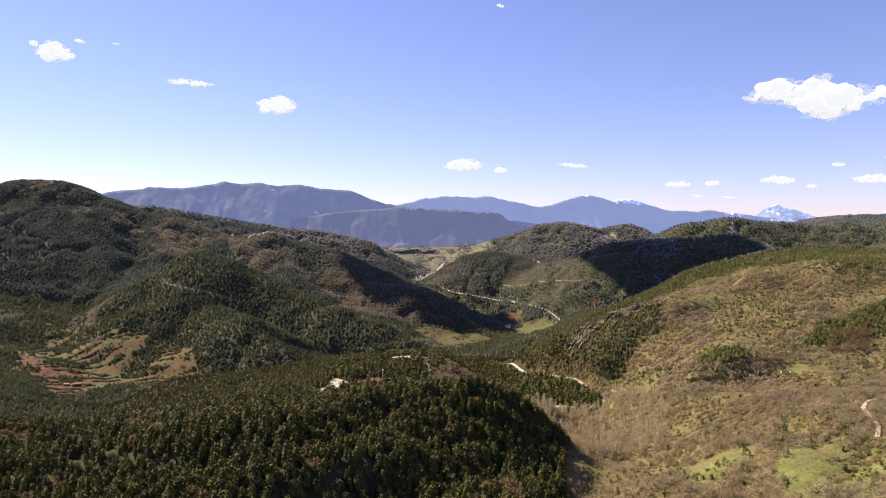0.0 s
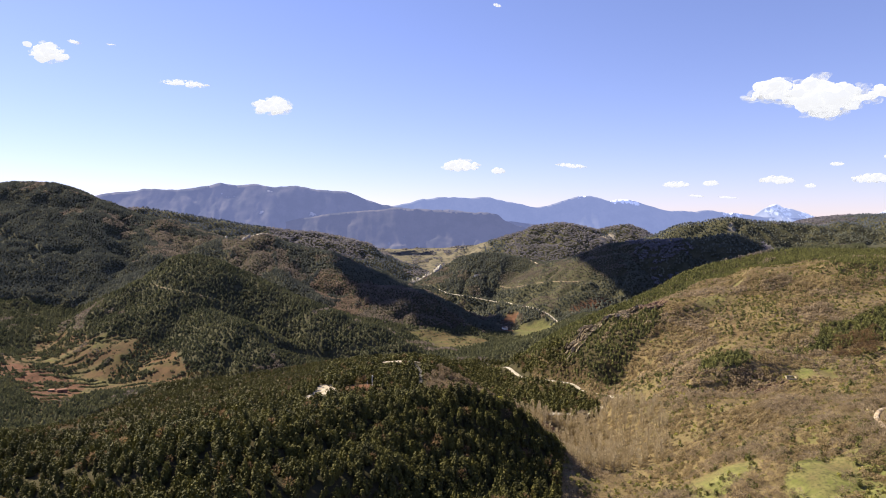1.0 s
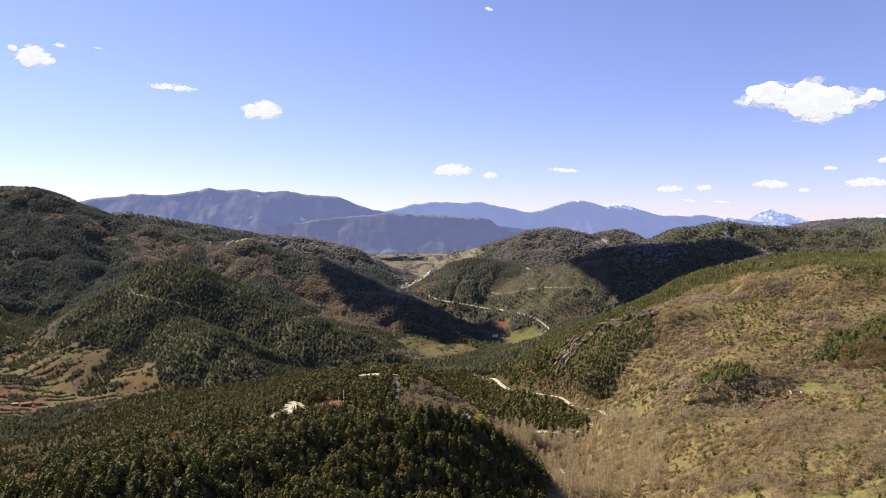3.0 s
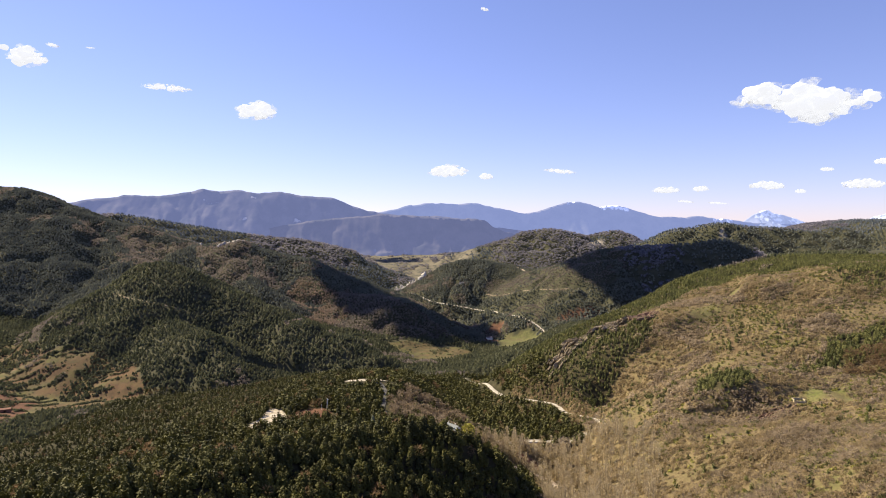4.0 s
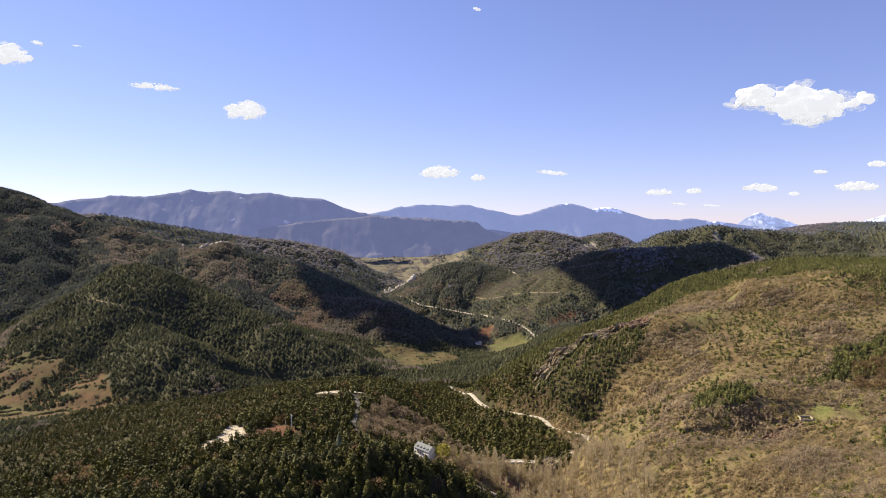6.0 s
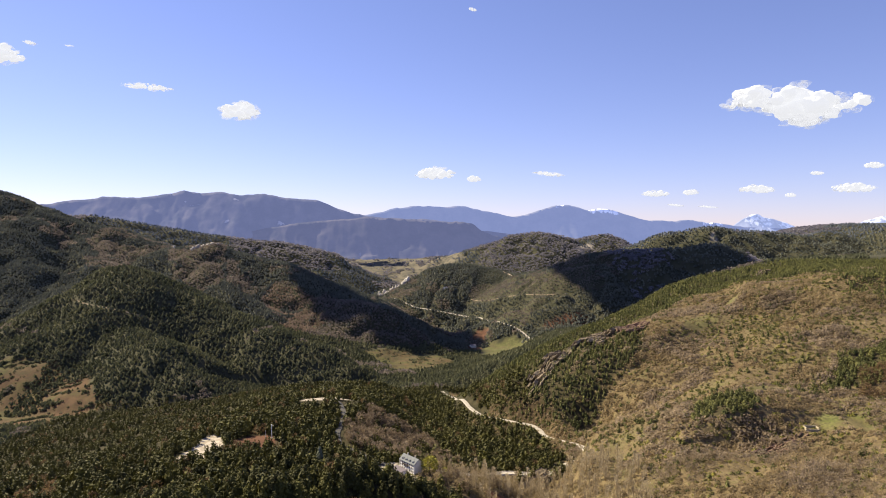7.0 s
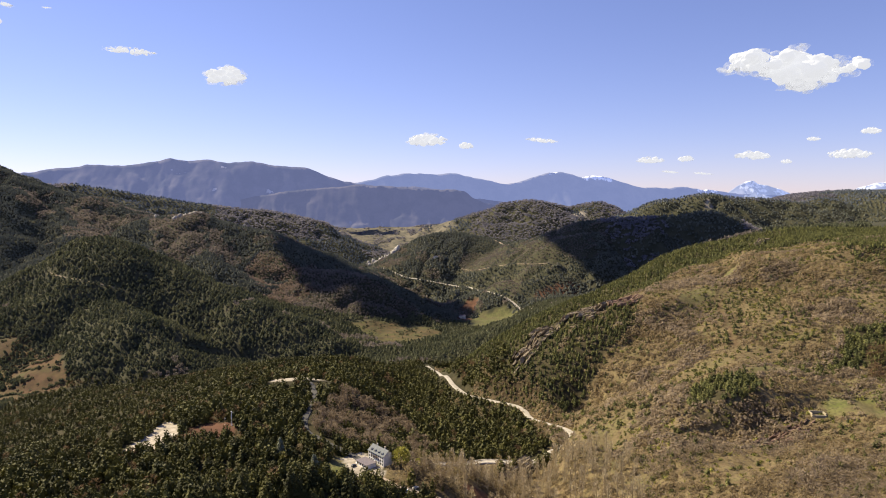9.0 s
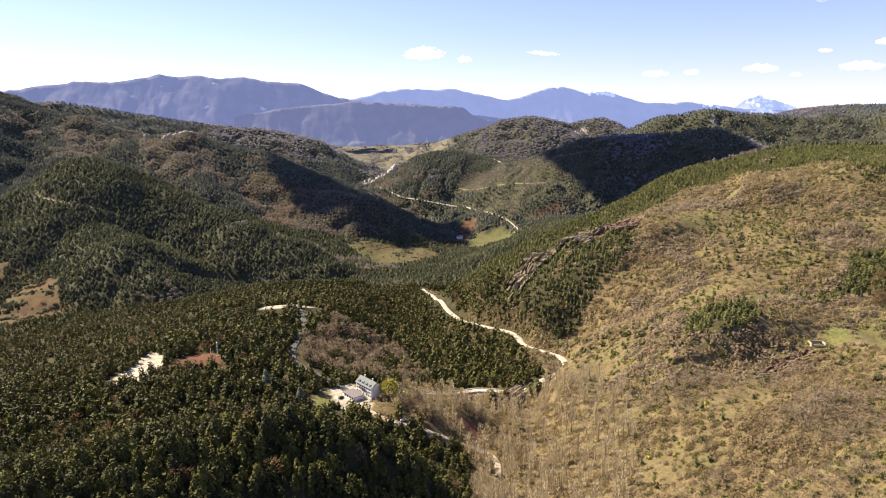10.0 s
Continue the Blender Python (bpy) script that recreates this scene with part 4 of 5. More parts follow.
def plant(name, label, protos, x, y, tall, mat, seed, category="trees", sink=0.3, squash=(0.85, 1.2)):
    """Sow copies of the models over the ground, as one mesh."""
    rng = np.random.default_rng(seed)
    z = land(x, y) - sink
    kind = rng.integers(0, len(protos), len(x))
    turn, fat = rng.uniform(0, 2 * math.pi, len(x)), rng.uniform(*squash, len(x))
    out = []
    for k, p in enumerate(protos):
        m = np.where(kind == k)[0]
        c, s = np.cos(turn[m])[:, None], np.sin(turn[m])[:, None]
        q, h, w = p.reshape(-1, 3), tall[m][:, None], (tall[m] * fat[m])[:, None]
        out.append(np.stack([x[m][:, None] + w * (c * q[:, 0] - s * q[:, 1]), y[m][:, None] + w * (s * q[:, 0] + c * q[:, 1]), z[m][:, None] + h * q[:, 2]], -1).reshape(-1, 3))
    v = np.concatenate(out)
    ob = part(name, v, np.arange(len(v)).reshape(-1, 3), mat)
    return tagged(ob, label, category, kind="stuff")


def sow(x0, x1, y0, y1, gap, seed):
    """Uneven rows of places."""
    rng = np.random.default_rng(seed)
    gx, gy = np.meshgrid(np.arange(x0, x1, gap), np.arange(y0, y1, gap))
    return gx.ravel() + rng.uniform(-0.8, 0.8, gx.size) * gap, gy.ravel() + rng.uniform(-0.8, 0.8, gx.size) * gap, rng.random(gx.size)


def along_beds(x, y):
    """Distances along and across the rock beds that stripe the sunny hill."""
    return 0.93 * x + 0.37 * y, -0.37 * x + 0.93 * y


def in_view(x, y, side=0.86, near=0.0):
    """Land that the way ever looks at."""
    return np.abs(x - 45) < side * (y + 40) + near


def pine_model(seed, tufts, per, size, sprays):
    """Mostly rounded heads, with a slender one among them."""
    if seed % 7 in (2, 5):
        return np.concatenate([conifer(seed, tufts, per, 0.12, 0.25, size, 0.75), spire(seed, sprays, 0.16, 0.5) * np.array([1, 1, 0.9])])
    return np.concatenate([conifer(seed, tufts, per, 0.14, 0.31, size * 1.05, 0.52), spire(seed, sprays, 0.2, 0.45) * np.array([1, 1, 0.74])])


PINES_1 = [pine_model(10 + k, 20, 3, 0.15, 7) for k in range(7)]
PINES_0 = [pine_model(220 + k, 40, 3, 0.108, 10) for k in range(7)]
PINES_15 = [pine_model(20 + k, 13, 2, 0.19, 5) for k in range(7)]
PINES_2 = [np.concatenate([conifer(30 + k, 8, 2, 0.1, 0.24, 0.2, 0.8), spire(30 + k, 6, 0.2, 0.6)]) for k in range(7)]
PINES_3 = [spire(50 + k, 7, 0.25, 0.8) for k in range(6)]
BARES_1 = [np.concatenate([broadleaf(70 + k, 80), spindle(0.018, 0.006, 0, 0.6)]) for k in range(6)]
BARES_2 = [broadleaf(80 + k, 15, length=0.36, thin=0.5) for k in range(6)]
POPLARS_1 = [np.concatenate([broadleaf(90 + k, 120, 0.2, 0.10, 0.075, 0.13, 1.8), spindle(0.019, 0.007, 0, 0.95, 4)]) for k in range(6)]
SHRUBS_1 = [np.concatenate([bush(180 + k, 24, 0.19) * np.array([1.2, 1.2, 0.95]), shrub(100 + k, 18, 0.5, 0.06)]) for k in range(7)]
THICKETS = [broadleaf(600 + k, 52, 0.02, 0.52, 0.3, 0.13, 0.6) for k in range(7)]
BUSHES = [bush(120 + k, 13, 0.33) for k in range(6)]
SHRUBS_2 = [bush(190 + k, 14, 0.25) * np.array([1.2, 1.2, 0.95]) for k in range(6)]


def clear_of_roads(x, y, gap):
    g, _ = road_gap(x, y)
    return g > gap


def open_ground(x, y):
    return any_in(OPEN, x, y, 5) & ~(inside(TERRACES, x, y, 5) & (fbm(x, y, 48, 4, 131) > 0.2))


NEAR_STAND = (-78, 74, 440, 548)      # the stretch of the knoll that the way passes nearest

# near and middle pine wood
x, y, u = sow(-560, 320, 290, 1320, 4.7, 1)
brown = fbm(x, y, 45, 3, 61)
ok = in_view(x, y, 0.85, 20) & ~on_sunny_hill(x, y) & ~open_ground(x, y) & ~inside(POPLARS, x, y, 6) & clear_of_roads(x, y, 0.9) & (road_gap(x, y, ("track", "far", "farm"))[0] > 1.5) & (road_gap(x, y, ("main",))[0] > np.where(y > 770, 7, 6)) & ~rocky(x, y) & ~any_in([[(-78, 866), (-74, 900), (-46, 900), (-44, 872)], [(-26, 868), (-28, 905), (-10, 905), (-8, 872)]], x, y, 2)
ok &= (np.hypot(x - 50, y - 680) > 24) & (~inside(GARDEN, x, y, 3) | (u < 0.1)) & ((x < 118) | (y > 640))
keep = ok & (u < np.where(y < 620, 0.96, 0.84)) & (~inside(BROWN_TREES, x, y, 8) | (u < 0.14 + 0.5 * (fbm(x, y, 22, 3, 63) > 0.12)))
near_stand = (x > NEAR_STAND[0]) & (x < NEAR_STAND[1]) & (y > NEAR_STAND[2]) & (y < NEAR_STAND[3])
bare = keep & ((brown + 1.2 * (u - 0.5) > 1.15) | (u < 0.03))
pines = keep & ~bare
tall = np.random.default_rng(2).uniform(4.5, 11.8, len(x)) * (1 + 0.15 * fbm(x, y, 60, 2, 71)) * np.clip(1 - (np.hypot(np.minimum(x + 170, 0), np.maximum(y - 640, 0)) * (x < -170) * (y > 640)) / 900, 0.68, 1)
STAND = np.where(pines & near_stand)[0]
STAND = STAND[np.argsort(u[STAND])][:270]
far_pines = pines.copy()
far_pines[STAND] = False
m = far_pines & (y < 610)
plant("pine_wood", "dense dark green pine wood over the knoll", PINES_0, x[m], y[m], tall[m], PINE, 3)
m = far_pines & (y >= 610) & (y < 780)
plant("pine_wood", "dense dark green pine wood behind the knoll", PINES_1, x[m], y[m], tall[m], PINE, 304)
plant("pine_wood", "dense dark green pine wood over knoll and spur", PINES_15, x[far_pines & (y >= 780)], y[far_pines & (y >= 780)], tall[far_pines & (y >= 780)], PINE, 303)
plant("bare_wood", "reddish-brown leafless trees among the pines", BARES_1, x[bare], y[bare], tall[bare] * 0.85, RED_TWIGS, 4)
stand_at = [(x[i], y[i], tall[i]) for i in STAND]
x, y, u = sow(-140, 112, 400, 556, 3.9, 44)
m = ~on_sunny_hill(x, y) & ~inside(POPLARS, x, y, 4) & clear_of_roads(x, y, 1.5) & (u < 0.8)
plant("pine_wood", "young pines crowding the slope of the knoll", PINES_1, x[m], y[m], np.random.default_rng(45).uniform(4, 9, m.sum()), PINE, 46)

# bushes and small pines on the cut bank above the road
x, y, u = sow(120, 260, 790, 990, 2.6, 58)
gap = road_gap(x, y, ("main",))[0]
m = (gap > 1.5) & (gap < 20) & ~rocky(x, y) & (u < 0.62)
plant("valley_scrub", "brown leafless bushes on the bank above the road", SHRUBS_2, x[m], y[m], np.random.default_rng(59).uniform(1.4, 3.4, m.sum()), SCRUB, 60, "bushes")
m = (gap > 3) & (gap < 20) & ~rocky(x, y) & (u > 0.7)
plant("lone_pines", "small pines on the bank above the road", PINES_1, x[m], y[m], np.random.default_rng(61).uniform(2.4, 5.5, m.sum()), HILL_PINE, 62)

# bare trees behind the inn
x, y, u = sow(-20, 110, 720, 900, 4.2, 5)
m = inside(BROWN_TREES, x, y, 6) & clear_of_roads(x, y, 2) & (u < 0.72) & (fbm(x, y, 22, 3, 63) < 0.16)
plant("bare_grove", "grove of grey-brown leafless broadleaf trees behind the inn", BARES_1, x[m], y[m], np.random.default_rng(6).uniform(7, 11, m.sum()), TWIGS, 7)

x, y, u = sow(40, 165, 592, 740, 6.0, 55)
m = inside(GARDEN, x, y, 3) & clear_of_roads(x, y, 1.5) & (np.hypot(x - 48, y - 682) > 16) & (u < 0.8) & ~inside(PLAYGROUND, x, y, 2) & ~rocky(x, y)
plant("bare_grove", "tawny leafless trees on the valley floor by the inn", BARES_1, x[m], y[m], np.random.default_rng(56).uniform(4.5, 9, m.sum()), POPLAR_TWIGS, 57)

# poplars and scrub along the stream
x, y, u = sow(60, 235, 520, 745, 4.2, 8)
m = inside(POPLARS, x, y, 5) & clear_of_roads(x, y, 1.5) & ~inside(PLAYGROUND, x, y, 2)
m1 = m & (u < 0.42)
plant("poplar_grove", "slender pale leafless poplars on the valley floor", POPLARS_1, x[m1], y[m1], np.random.default_rng(9).uniform(10, 18, m1.sum()), TRUNKS, 10, squash=(1.0, 1.6))
m2 = m & (u > 0.14)
plant("valley_scrub", "tawny leafless bushes on the valley floor", SHRUBS_1, x[m2], y[m2], np.random.default_rng(11).uniform(1.2, 4.0, m2.sum()), SCRUB, 12, "bushes")

# sunny hill: pines on its crest, scrub on its slopes
x, y, u = sow(90, 1000, 330, 1500, 3.3, 13)
hill = on_sunny_hill(x, y) & in_view(x, y, 0.8, 20) & (~open_ground(x, y) | (fbm(x, y, 18, 3, 121) > -0.02)) & clear_of_roads(x, y, 2.5) & ~inside(PATH_R, x, y, 2) & ~rocky(x, y) & ~inside(POPLARS, x, y, 4)
wood = any_in([CREST_PINES, SLOPE_PINES, BUSH_PINES], x, y, 8) | (any_in([GREEN_CLUMP, GREEN_CLUMP_B], x, y, 4) & (u < 0.7)) | (inside(MIXED_SLOPE, x, y, 6) & (u < 0.85)) | (inside(CREST_EAST, x, y, 8) & (u < 0.35))
w = hill & wood & (u < 0.75) & (y < 1420)
tall = np.random.default_rng(14).uniform(3.6, 7.0, len(x))
plant("crest_pines", "green pine wood along the crest of the sunny hill", PINES_1, x[w & (y < 860)], y[w & (y < 860)], tall[w & (y < 860)], HILL_PINE, 15)
w2 = w & (y >= 860) & (u < 0.72)
plant("crest_pines", "green pine wood along the crest of the sunny hill", PINES_2, x[w2], y[w2], tall[w2], HILL_PINE, 16)
bp, bq = along_beds(x, y)
band = fbm(bp / 4.5, bq, 15, 3, 401)
thick = fbm(x, y, 55, 5, 81) + 0.3 + 0.45 * band
bald = (band < -0.7) & (fbm(x, y, 80, 2, 421) > -0.5)
s = hill & ~wood & (u < np.where(bald, 0.55, np.clip(0.88 + 0.4 * thick, 0.7, 0.955))) & (u > 0.07)
tall = np.random.default_rng(17).uniform(1.6, 4.2, len(x)) * np.clip(0.85 + 0.6 * thick, 0.45, 1.45)
pale = fbm(bp / 2.5, bq, 34, 4, 181) + 0.35 * (y < 620) > 0.02
for part_of, models, seed in ((s & (y < 640), SHRUBS_1, 18), (s & (y >= 640), SHRUBS_2, 19)):
    kind = part_of & ~pale
    plant("scrub", "brown leafless scrub over the sunny hill", models, x[kind], y[kind], tall[kind] * 0.9, SCRUB, seed, "bushes")
    kind = part_of & pale & ((y >= 760) | (u > 0.25))
    plant("scrub", "pale grey leafless thickets over the sunny hill", THICKETS if models is SHRUBS_1 else SHRUBS_2, x[kind], y[kind], tall[kind] * (1.45 if models is SHRUBS_1 else 1.15), GREY_SCRUB, seed, "bushes")
g = hill & ~wood & (u <= 0.10 + 0.22 * (fbm(x, y, 40, 3, 91) + 0.45 * ((x > 300) & (y < 700)) > 0.25) + 0.3 * ((band > -0.42) & (band < -0.22)))
plant("broom", "yellow-green broom and box bushes on the sunny hill", BUSHES, x[g], y[g], np.random.default_rng(20).uniform(1.0, 2.8, g.sum()), BROOM, 21, "bushes")
clumped = fbm(bp / 2, bq, 45, 3, 171)
clumped = clumped + 0.35 * inside(GREEN_SLOPE, x, y, 12)
lone = hill & ~wood & (u > 0.975 - 0.08 * (clumped > 0.36))
plant("lone_pines", "small dark green pines scattered over the scrub", PINES_1, x[lone], y[lone], np.random.default_rng(22).uniform(2.6, 6.0, lone.sum()), HILL_PINE, 23)
round_green = hill & ~wood & ~lone & (u > 0.93 - 0.26 * (clumped > 0.30))
plant("junipers", "round dark green juniper and box bushes in the scrub", BUSHES, x[round_green], y[round_green], np.random.default_rng(26).uniform(1.4, 3.6, round_green.sum()), JUNIPER, 27, "bushes")
rust = hill & inside(RUST_TREES, x, y, 4) & (u < 0.6)
plant("rust_trees", "rust-brown leafless trees below the hillside pines", BARES_1, x[rust], y[rust], np.random.default_rng(24).uniform(5, 8, rust.sum()), RED_TWIGS, 25)

# hedges on the terraces, in the haze-tinted far green
x, y, u = sow(-1120, -480, 1050, 1760, 2.2, 24)
step = ((0.94 * y - 0.34 * x) / 38 + 1.1 * vnoise(x / 90, y / 90, 33) + 0.25 * vnoise(x / 25, y / 25, 36)) % 1.0
m = inside(TERRACES, x, y, 8) & (np.hypot(x + 726, y - 1222) > 24) & (((step < 0.15) & (fbm(x, y, 34, 3, 34) > -0.35) & (u < 0.9)) | (u < 0.012))
plant("terrace_hedge", "dark hedges and walls between the terraced fields", BUSHES, x[m], y[m], np.random.default_rng(25).uniform(2.6, 4.8, m.sum()), HAZED_GREEN, 26, "bushes")
x, y, u = sow(-120, 165, 1630, 1870, 4.5, 27)
m = inside(TERRACE_B, x, y, 8) & ((((height(x, y) / 6.0) % 1.0 < 0.22) & (u < 0.8)) | (u < 0.04))
plant("terrace_hedge", "dark hedges and walls between the terraced fields", BUSHES, x[m], y[m], np.random.default_rng(28).uniform(1.5, 4, m.sum()), HAZED_GREEN, 29, "bushes")

# woods across the valley
x, y, u = sow(-1900, 1900, 860, 2900, 6.0, 30)
ok = in_view(x, y, 0.76, 40) & ~on_sunny_hill(x, y) & ~open_ground(x, y) & clear_of_roads(x, y, 3) & ((y > 1320) | (x < -560)) & ((x < 700) | (y < 2000)) & (x < 0.62 * y + 60)
grey = fbm(x, y, 160, 4, 101) + 1.1 * inside(BROWN_HILL, x, y, 30) + 0.8 * inside(RED_PATCH, x, y, 20) + 0.9 * inside(GREY_WOOD, x, y, 20) + 0.7 * any_in([PURPLE_WOOD, PURPLE_WOOD_B], x, y, 25) + 0.5 * inside(SCRUB_HILL, x, y, 25) - 0.1 - 0.9 * ((np.hypot(x + 600, y - 1700) < 300) & (y < 1900))
bare = ok & (grey + 0.35 * vnoise(x / 22, y / 22, 151) > 0.62) & (u < 0.9)
pines = ok & ~bare & (u < 0.94)
tall = np.random.default_rng(31).uniform(5.5, 10, len(x)) * np.where(inside(SCRUB_HILL, x, y, 25), 0.7, 1)
plant("hill_wood", "dark pine woods on the hills across the valley", PINES_3, x[pines & (y < 1500)], y[pines & (y < 1500)], tall[pines & (y < 1500)], HAZED_GREEN, 32, squash=(1.1, 1.5))
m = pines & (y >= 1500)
plant("hill_wood", "dark pine woods on the hills across the valley", PINES_3, x[m & (y < 1950)], y[m & (y < 1950)], tall[m & (y < 1950)] * 1.1, HAZED_GREEN, 33, squash=(1.1, 1.5))
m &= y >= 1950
plant("hill_wood", "hazy pine woods on the hills towards the gorge", PINES_3, x[m], y[m], tall[m] * 1.1, HAZED_VALLEY_PINES, 133, squash=(1.15, 1.6))
red = bare & inside(RED_PATCH, x, y, 22)
plant("hill_bare_wood", "reddish-brown leafless wood on the nose of the hill", BARES_2, x[red], y[red], tall[red] * 0.8, RED_HILL_TWIGS, 40)
bare &= ~red
plant("hill_bare_wood", "grey-brown leafless woods on the hills across the valley", BARES_2, x[bare], y[bare], tall[bare] * 0.8, HILL_TWIGS, 34)

# woods down the valley, in colours paled and blued for haze
x, y, u = sow(-1900, 2300, 2000, 4400, 12.5, 35)
ok = in_view(x, y, 0.76, 40) & ~open_ground(x, y) & ((y > 2900) | (x > 700)) & ~on_sunny_hill(x, y)
ok &= ~inside(FAR_FIELD, x, y, 40) | (fbm(x, y, 50, 3, 141) > 0.55)
grey = fbm(x, y, 260, 4, 111) + np.where(y > 3650, 0.7, np.where(y > 3400, 0.35, 0.05))
pines = ok & (grey < 0.25) & (u < 0.9)
bare = ok & ~pines & (u < 0.9)
size = np.random.default_rng(36).uniform(8, 13, len(x))
near = y < 3000
plant("far_wood", "pine woods on the lower hills", PINES_3, x[pines & near], y[pines & near], size[pines & near], HAZED_VALLEY_PINES, 37, squash=(1.1, 1.5))
plant("far_wood", "far hazy pine woods on the ridges down the valley", PINES_3, x[pines & ~near], y[pines & ~near], size[pines & ~near], HAZED_RIDGE_PINES, 38, squash=(1.1, 1.5))
plant("far_bare_wood", "far hazy leafless woods on the ridges down the valley", [broadleaf(160 + k, 8, length=0.5, thin=0.65) for k in range(5)], x[bare], y[bare], size[bare] * 0.8, HAZED_TWIGS, 39, squash=(1.1, 1.6))

# the nearest pines, each a tree of its own
def near_pine(seed):
    crown = pine_model(200 + seed, 100, 3, 0.08, 20)
    rng = np.random.default_rng(seed)
    stem = [spindle(0.02, 0.004, 0, 0.95, 6)]
    for k in range(9):
        a, zz = k * 2.4, 0.2 + 0.07 * k
        stem.append(spindle(0.006, 0.002, zz, zz + 0.05, 3, 0.17 * math.cos(a) * (1 - zz), 0.17 * math.sin(a) * (1 - zz)))
    top = new("pine_tree")
    stem = np.concatenate(stem)
    part("trunk", stem.reshape(-1, 3), np.arange(3 * len(stem)).reshape(-1, 3), BARK, top, "brown bark")
    part("crown", crown.reshape(-1, 3), np.arange(3 * len(crown)).reshape(-1, 3), NEAR_PINE, top)
    return tagged(top, "dark green pine tree standing in a dense wood", "tree", group="pines on the knoll")


rng = np.random.default_rng(40)
models = [near_pine(k) for k in range(5)]
zs = land(np.array([a[0] for a in stand_at]), np.array([a[1] for a in stand_at])) - 0.3
for k, ((px, py, h), pz) in enumerate(zip(stand_at, zs)):
    ob = models[k] if k < 5 else copy_thing(models[k % 5], Matrix())
    ob.matrix_basis = Matrix.LocRotScale((px, py, pz), Euler((0, 0, rng.uniform(0, 6.28))), Vector((h * rng.uniform(0.9, 1.15), h * rng.uniform(0.9, 1.15), h)))


# ---- the inn and what stands about it ----
WALL = plain("white render", (0.70, 0.67, 0.62), (0.82, 0.80, 0.76), 2.5, 0.85, 0.01, 0.2)
SLATE = plain("grey slate roof", (0.10, 0.108, 0.115), (0.17, 0.18, 0.185), 0.8, 0.75, 0.03, 0.25)
RED_WALL = plain("red earth brick", (0.20, 0.095, 0.062), (0.31, 0.165, 0.115), 1.6, 0.9, 0.03, 0.3)
# mauve tile, its colour darkened for the shadow over the annex roof
MAUVE = plain("faded tile roof", (0.12, 0.10, 0.11), (0.20, 0.17, 0.175), 0.8, 0.8, 0.04, 0.25)
FRAME = plain("dark timber", (0.05, 0.035, 0.025), (0.10, 0.07, 0.05), 0.5, 0.6)
GLASS = plain("window glass", (0.02, 0.025, 0.03), (0.04, 0.045, 0.05), 2.0, 0.08)
STONE = plain("pale rubble stone", (0.42, 0.36, 0.28), (0.66, 0.60, 0.50), 0.8, 0.9, 0.05, 0.3)
BUFF = plain("buff rubble stone", (0.27, 0.225, 0.15), (0.42, 0.36, 0.25), 0.8, 0.9, 0.05, 0.3)
STEEL = plain("white painted steel", (0.72, 0.72, 0.70), (0.82, 0.82, 0.80), 0.6, 0.4)
RUBBER = plain("tyre rubber", (0.02, 0.02, 0.02), (0.04, 0.04, 0.04), 0.2, 0.9)


def boxes(name, items, mat, parent, label="", bevel=0.0):
    """Boxes (x0, x1, y0, y1, z0, z1) joined into one part."""
    bm = bmesh.new()
    for x0, x1, y0, y1, z0, z1 in items:
        bmesh.ops.create_cube(bm, size=1, matrix=Matrix.Translation(((x0 + x1) / 2, (y0 + y1) / 2, (z0 + z1) / 2)) @ Matrix.Diagonal((x1 - x0, y1 - y0, z1 - z0, 1)))
    if bevel:
        bmesh.ops.bevel(bm, geom=bm.edges[:], offset=bevel, segments=2, affect="EDGES")
    return from_bm(name, bm, mat, parent, label)


def from_bm(name, bm, mat, parent=None, label="", smooth=False):
    me = bpy.data.meshes.new(name)
    bm.to_mesh(me)
    bm.free()
    me.materials.append(mat)
    if smooth:
        me.polygons.foreach_set("use_smooth", np.ones(len(me.polygons), bool))
    ob = new(name, me)
    if parent:
        ob.parent = parent
    if label:
        ob["label"] = label
    return ob


def prism(name, profile, x0, x1, mat, parent, label=""):
    """A profile in (y, z) drawn out along x."""
    bm = bmesh.new()
    a = [bm.verts.new((x0, y, z)) for y, z in profile]
    b = [bm.verts.new((x1, y, z)) for y, z in profile]
    bm.faces.new(a[::-1])
    bm.faces.new(b)
    for k in range(len(a)):
        j = (k + 1) % len(a)
        bm.faces.new((a[k], a[j], b[j], b[k]))
    bmesh.ops.recalc_face_normals(bm, faces=bm.faces[:])
    return from_bm(name, bm, mat, parent, label)


def cylinder(name, r0, r1, z0, z1, mat, parent=None, label="", sides=12, m=Matrix()):
    bm = bmesh.new()
    bmesh.ops.create_cone(bm, cap_ends=True, segments=sides, radius1=r0, radius2=r1, depth=z1 - z0, matrix=m @ Matrix.Translation((0, 0, (z0 + z1) / 2)))
    return from_bm(name, bm, mat, parent, label)


def ground_z(px, py):
    return float(land(np.array([px], float), np.array([py], float))[0])


